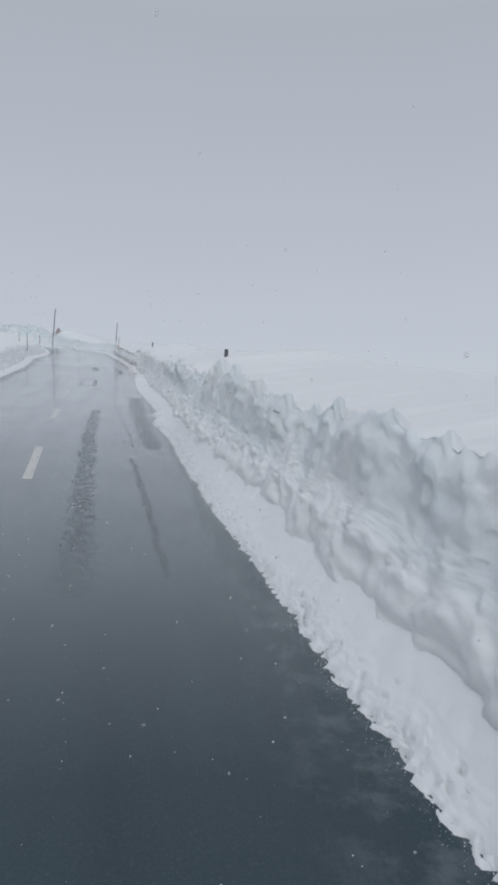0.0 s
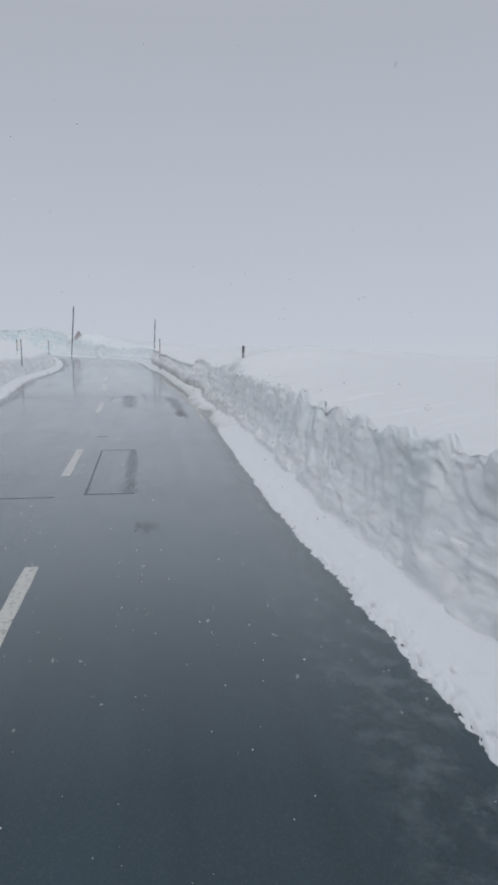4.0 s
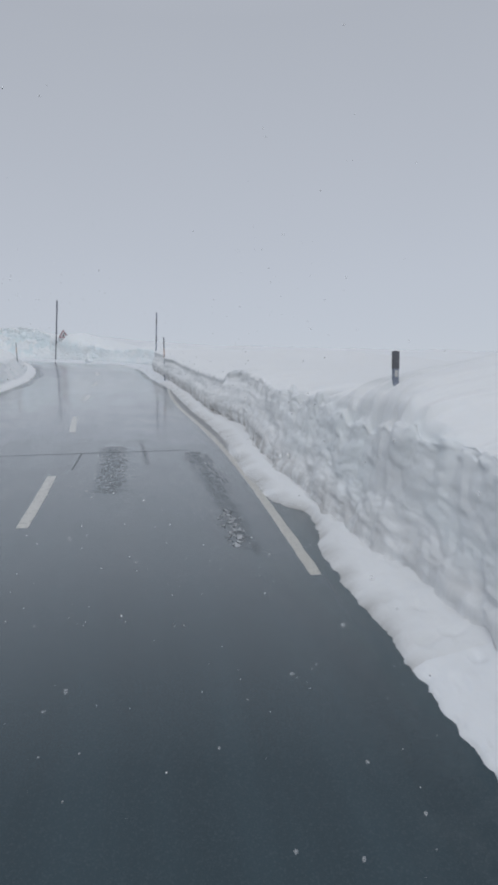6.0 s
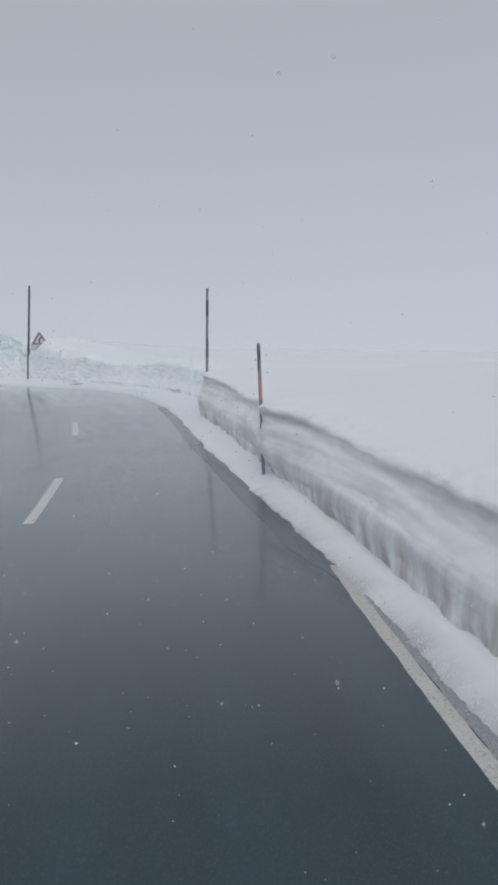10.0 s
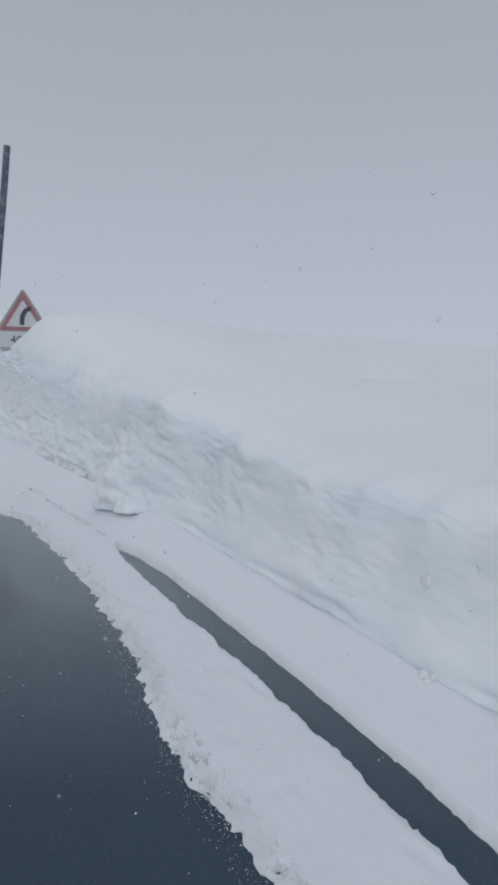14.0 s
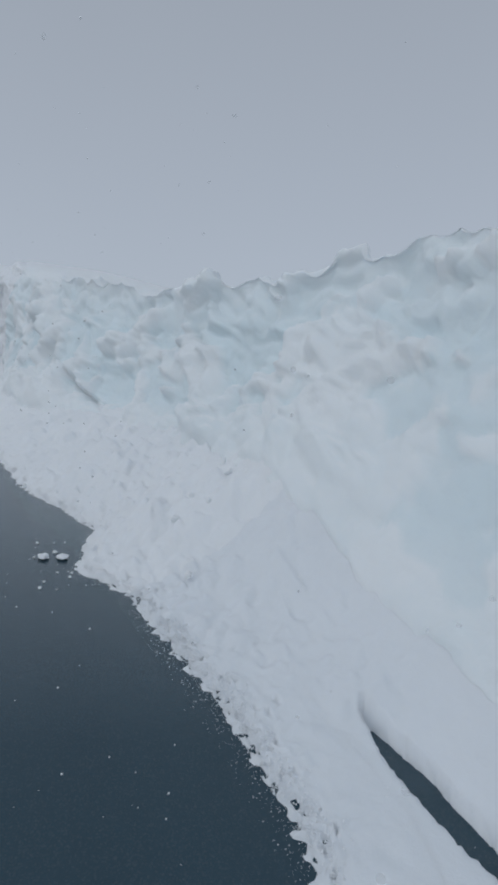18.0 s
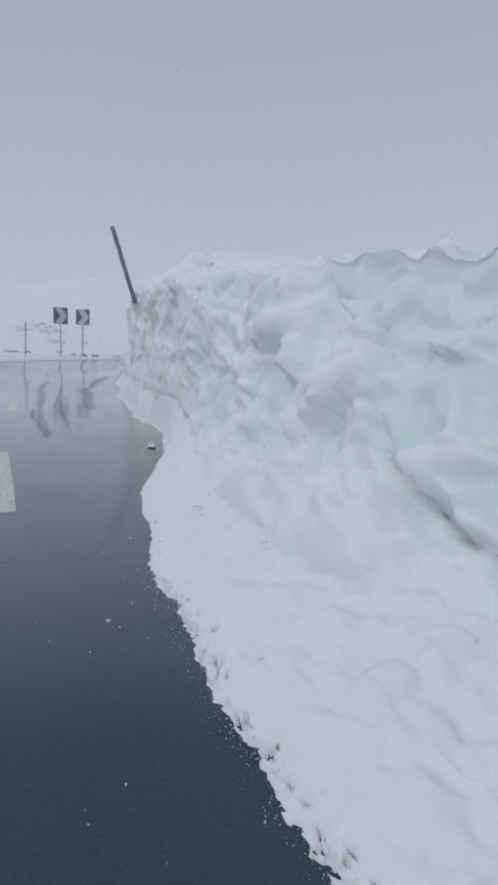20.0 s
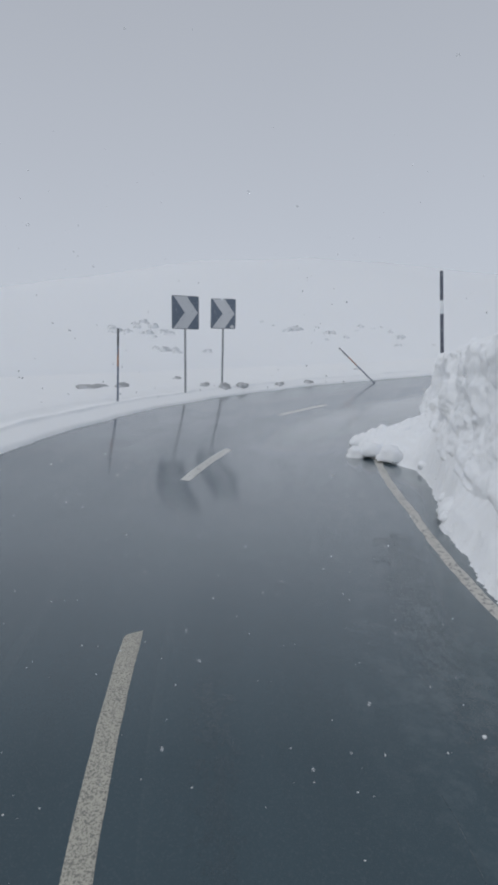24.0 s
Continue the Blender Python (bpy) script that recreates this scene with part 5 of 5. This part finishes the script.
for n, (s, d, h0, h1) in enumerate(((43.3, -9.0, 0.9, 2.25), (57.72, -6.2, 0.6, 2.19), (66.5, -8.2, 0.8, 2.1), (72.5, -6.4, 0.5, 1.75), (50.1, -11.5, 1.0, 2.3))):
    snow_pole("marker_post", at(s, d, h0), at(s, d - 0.05, h1), 0.026, "thin dark marker post standing in the snow field", WOOD, ((0.25, 0.6, ORANGE),), 8, 20 + n)


def delineator(s, d, h0, h1, seed):
    """A short square post with a dark head and a pale reflector."""
    ob = thing("delineator", Matrix.Translation(at(s, d, h0)) @ pose(0, 0, 0, 0, 2, heading(s)), "short dark square post standing behind the snow crest", "delineator", "roadside delineators")
    hgt = h1 - h0
    bm = slab(rounded([(-0.034, -0.5), (0.034, -0.5), (0.034, hgt), (-0.034, hgt + 0.01)], 0.012), 0.05, -0.025)
    part("post", bm, WOOD_GREY, ob)
    part("head", slab(rounded([(-0.038, hgt - 0.2), (0.038, hgt - 0.2), (0.038, hgt + 0.012), (-0.038, hgt + 0.02)], 0.01), 0.058, -0.029), DARK, ob, "dark painted head")
    part("reflector", slab(rounded([(-0.02, hgt - 0.3), (0.02, hgt - 0.3), (0.02, hgt - 0.22), (-0.02, hgt - 0.22)], 0.008), 0.006, -0.033), PALE, ob, "pale reflector")
    return ob


delineator(13.4, 2.95, 1.7, 2.2, 1)
delineator(40.0, 3.0, 1.5, 2.17, 2)


# ---- signs ----
def text_mesh(body, size):
    cu = bpy.data.curves.new("text", "FONT")
    cu.body, cu.size, cu.align_x, cu.extrude = body, size, "CENTER", 0.002
    tmp = new("tmp_text", cu)
    me = bpy.data.meshes.new_from_object(tmp.evaluated_get(bpy.context.evaluated_depsgraph_get()))
    bpy.data.objects.remove(tmp)
    bm = bmesh.new()
    bm.from_mesh(me)
    bmesh.ops.rotate(bm, matrix=Matrix.Rotation(radians(90), 3, "X"), verts=bm.verts)
    return bm


def ring_plate(outer, inner, thick, y0):
    """A flat band between two outlines with the same number of corners."""
    bm = bmesh.new()
    rows = [[bm.verts.new((x, y, z)) for x, z in o] for y in (y0, y0 - thick) for o in (outer, inner)]
    a, b, c, d = rows
    n = len(a)
    for i in range(n):
        j = (i + 1) % n
        for u, v in ((a, b), (c, a), (d, c), (b, d)):
            bm.faces.new((u[i], u[j], v[j], v[i]))
    bmesh.ops.recalc_face_normals(bm, faces=bm.faces)
    return bm


def warning_sign():
    """Triangle with a bend to the right above a distance plate, on one shaped panel."""
    yaw = 20.5
    ob = thing("warning_sign", pose(-27.84, 87.72, 16.70, 0, -2.0, yaw), "bend warning sign half buried in the snow mound beside the pole", "road sign")
    a, h = 0.455, 0.79
    tri = [(-a, -h), (a, -h), (0, 0)]
    panel = [(-a - 0.025, -h + 0.02), (-a - 0.025, -h - 0.32), (a + 0.025, -h - 0.32), (a + 0.025, -h + 0.02), (0, 0.01)]
    part("panel", slab(rounded(panel, 0.045), 0.018, 0.004, 0.004), METAL, ob, "grey metal backing panel with raised rim")
    inner = [(-a + 0.03, -h + 0.012), (a - 0.03, -h + 0.012), (0, -0.045)]
    part("red_border", ring_plate(rounded(inner, 0.03), rounded([(-a * 0.66, -h + 0.085), (a * 0.66, -h + 0.085), (0, -0.21)], 0.012), 0.003, 0.002), RED, ob, "red triangular border")
    part("white_face", slab(rounded([(-a * 0.67, -h + 0.08), (a * 0.67, -h + 0.08), (0, -0.2)], 0.012), 0.002, 0.0015), WHITE, ob, "white triangular field")
    part("plate_face", slab(rounded([(-a, -h - 0.297), (a, -h - 0.297), (a, -h - 0.004), (-a, -h - 0.004)], 0.025), 0.002, 0.0015), WHITE, ob, "white distance plate")
    arc = [(0.14 - 0.20 * math.cos(k), -0.60 + 0.27 * math.sin(k)) for k in np.linspace(0.0, 1.62, 12)]
    arc2 = [(0.14 - 0.115 * math.cos(k), -0.60 + 0.185 * math.sin(k)) for k in np.linspace(1.62, 0.0, 12)]
    part("bend_symbol", slab([(-0.06, -0.675)] + arc + arc2 + [(0.025, -0.675)], 0.003, -0.003), BLACK, ob, "black bend symbol")
    bm = text_mesh("40", 0.21)
    bmesh.ops.translate(bm, vec=(-0.12, 0.0, -h - 0.225), verts=bm.verts)
    part("number", bm, BLACK, ob, "black numerals")
    for x in (-0.2, 0.2):
        bm = rod(0.03, 0.03, -4.2, -0.62, 12, 0, 1)
        bmesh.ops.translate(bm, vec=(x, 0.055, 0), verts=bm.verts)
        part("post", bm, METAL, ob, "galvanised tube", True)
    bm = blob(0.09, 3, 0.7)
    bmesh.ops.translate(bm, vec=(a - 0.02, -0.02, -h + 0.13), verts=bm.verts)
    part("snow_clump", bm, FROST, ob, "clump of snow stuck to the edge", True)
    return ob


warning_sign()


def chevron_sign(x, y, z, yaw, lean, label, snowy):
    ob = thing("chevron_sign", pose(x, y, z, 0, lean, yaw), label, "road sign", "chevron signs on the bend")
    w, h = 0.40, 0.475
    part("plate", slab(rounded([(-w, -h), (w, -h), (w, h), (-w, h)], 0.04), 0.02, 0.004, 0.003), METAL, ob, "metal plate")
    part("dark_field", slab(rounded([(-w + 0.015, -h + 0.015), (w - 0.015, -h + 0.015), (w - 0.015, h - 0.015), (-w + 0.015, h - 0.015)], 0.03), 0.003, 0.001), BLUEBLACK, ob, "dark field")
    part("chevron", slab([(-0.345, h - 0.02), (0.05, h - 0.02), (0.365, 0.0), (0.05, -h + 0.02), (-0.345, -h + 0.02), (-0.02, 0.0)], 0.003, -0.002), WHITE, ob, "white arrow pointing along the bend")
    bm = rod(0.032, 0.032, -2.9, 0.3, 12, 0, 2)
    bmesh.ops.translate(bm, vec=(0.0, 0.06, 0), verts=bm.verts)
    part("post", bm, METAL, ob, "galvanised tube", True)
    for zz in (-0.25, 0.25):
        part("bracket", slab([(-0.12, zz - 0.02), (0.12, zz - 0.02), (0.12, zz + 0.02), (-0.12, zz + 0.02)], 0.012, 0.022), METAL, ob, "mounting bracket")
    if snowy:
        for n, (sx, sz, r) in enumerate(((0.29, -0.42, 0.06), (-0.05, 0.45, 0.05))):
            bm = blob(r, 20 + n, 1.0)
            for v in bm.verts:
                v.co.y *= 0.1
            bmesh.ops.translate(bm, vec=(sx, 0.0, sz), verts=bm.verts)
            part("snow_crust", bm, FROST, ob, "crust of blown snow", True)
    return ob


chevron_sign(-73.04, 103.5, 21.75, 78, 0, "dark chevron sign with white arrow at the outer bend", False)
chevron_sign(-74.26, 105.4, 21.96, 60, 1, "dark chevron sign with white arrow partly crusted with snow", True)


# ---- rocks on the far slope ----
def drop(x, y):
    """The snow surface under a place."""
    best = -99.0
    for ob in bpy.data.objects:
        if ob.name == "ground" or ob.name.startswith("snow_bank"):
            hit, loc, *_ = ob.ray_cast(Vector((x, y, 500)), Vector((0, 0, -1)))
            if hit:
                best = max(best, loc.z)
    return best


def rock(x, y, r, long, seed, mat, label, group):
    bm = blob(r, seed, 0.75, 0.5)
    ob = new("rock", mesh_of(bm, "rock", mat, True))
    ob.matrix_world = Matrix.Translation((x, y, drop(x, y) - 0.42 * r)) @ pose(0, 0, 0, 0, 0, 40 + 12 * math.sin(seed)) @ Matrix.Diagonal((0.8, long * 0.8, 1, 1))
    return tagged(ob, label, "rock", group)


rk = random.Random(11)
for x, y, spots, r in ((-95.1, 110.3, 7, 0.7), (-98.3, 112.2, 4, 0.5), (-88.0, 109.2, 5, 0.55), (-92.8, 121.5, 6, 0.7), (-93.4, 119.5, 2, 0.4), (-91, 122.1, 2, 0.45),
                       (-91.4, 124.3, 4, 0.5), (-89.9, 126.5, 3, 0.4), (-87.6, 126.3, 3, 0.5), (-84.8, 126.0, 2, 0.45)):
    for n in range(spots):
        q = r * rk.uniform(0.3, 0.9)
        rock(x + rk.gauss(0, 0.9), y + rk.gauss(0, 1.1), q, rk.uniform(1.0, 1.7), rk.randrange(900), ROCK, "grey rock paled by painted fog haze, showing through the snow slope", "rocks on the far slope")
for x, y, r, long in ((-78.3, 118.0, 0.22, 1.5), (-78.2, 116.5, 0.2, 1.4), (-73.9, 101.0, 0.2, 3.0), (-74.2, 102.0, 0.2, 2.6), (-74.7, 104.9, 0.22, 1.6), (-74.2, 105.4, 0.24, 1.8),
                      (-74.5, 106.3, 0.24, 2.0), (-74.9, 108.0, 0.18, 2.2), (-75.2, 109.5, 0.18, 2.0), (-76.5, 104.8, 0.2, 1.5), (-77.8, 114.1, 0.15, 1.6)):
    rock(x, y, r, long, int(-x * 10), EARTH, "frozen clod of earth and stone at the road's outer edge", "clods along the outer edge")


# ---- falling snow ----
def wet_flakes():
    """Big loose flakes that let the light through."""
    m, n, l, b = material("wet_flake")
    b.inputs["Base Color"].default_value, b.inputs["Roughness"].default_value, b.inputs["Alpha"].default_value = (0.8, 0.82, 0.84, 1), 0.8, 0.2
    rc, ico = np.random.default_rng(17), bmesh.new()
    bmesh.ops.create_icosphere(ico, subdivisions=2, radius=1.0)
    iv, fi = np.array([v.co[:] for v in ico.verts]), np.array([[v.index for v in f.verts] for f in ico.faces])
    ico.free()
    k = 3600
    d, h = rc.uniform(-1.9, 1.6, k), rc.uniform(0.3, 3.2, k)
    near = np.hypot(d, h - 2.35) > 0.8
    d, h = d[near], h[near]
    c, r = at(rc.uniform(1.5, 131, len(d)), d, h), 0.004 + 0.006 * rc.random(len(d))
    v = c[:, None] + iv[None] * r[:, None, None] * rc.uniform(0.75, 1.25, (len(d), 1, 3))
    f = fi[None] + len(iv) * np.arange(len(d))[:, None, None]
    me = bpy.data.meshes.new("wet_snowflakes")
    me.from_pydata(v.reshape(-1, 3).tolist(), [], f.reshape(-1, 3).tolist())
    me.polygons.foreach_set("use_smooth", np.full(len(me.polygons), True))
    me.materials.append(m)
    return tagged(new("wet_snowflakes", me), "large wet half-clear snowflakes drifting in the air", "snowfall", kind="stuff")


wet_flakes()


def snowflakes():
    bm = bmesh.new()
    rf = random.Random(21)
    for n in range(17000):
        s, d, h = rf.uniform(1, 131), rf.uniform(-2.8, 2.0), 0.15 + 3.4 * rf.random() ** 1.4
        if math.hypot(d, h - 2.35) < 0.75:
            continue
        r = rf.choice((0.0015, 0.002, 0.0025, 0.003, 0.0045))
        c = Vector(at(s, d, h))
        vs = [bm.verts.new(c + Vector(v) * r * rf.uniform(0.7, 1.3)) for v in ((1, 0, 0), (-1, 0, 0), (0, 1, 0), (0, -1, 0), (0, 0, 1), (0, 0, -1))]
        for i, j, k in ((0, 2, 4), (2, 1, 4), (1, 3, 4), (3, 0, 4), (2, 0, 5), (1, 2, 5), (3, 1, 5), (0, 3, 5)):
            bm.faces.new((vs[i], vs[j], vs[k]))
    ob = new("snowflakes", mesh_of(bm, "snowflakes", SNOW, True))
    return tagged(ob, "small white snowflakes drifting in the air", "snowfall", kind="stuff")


snowflakes()
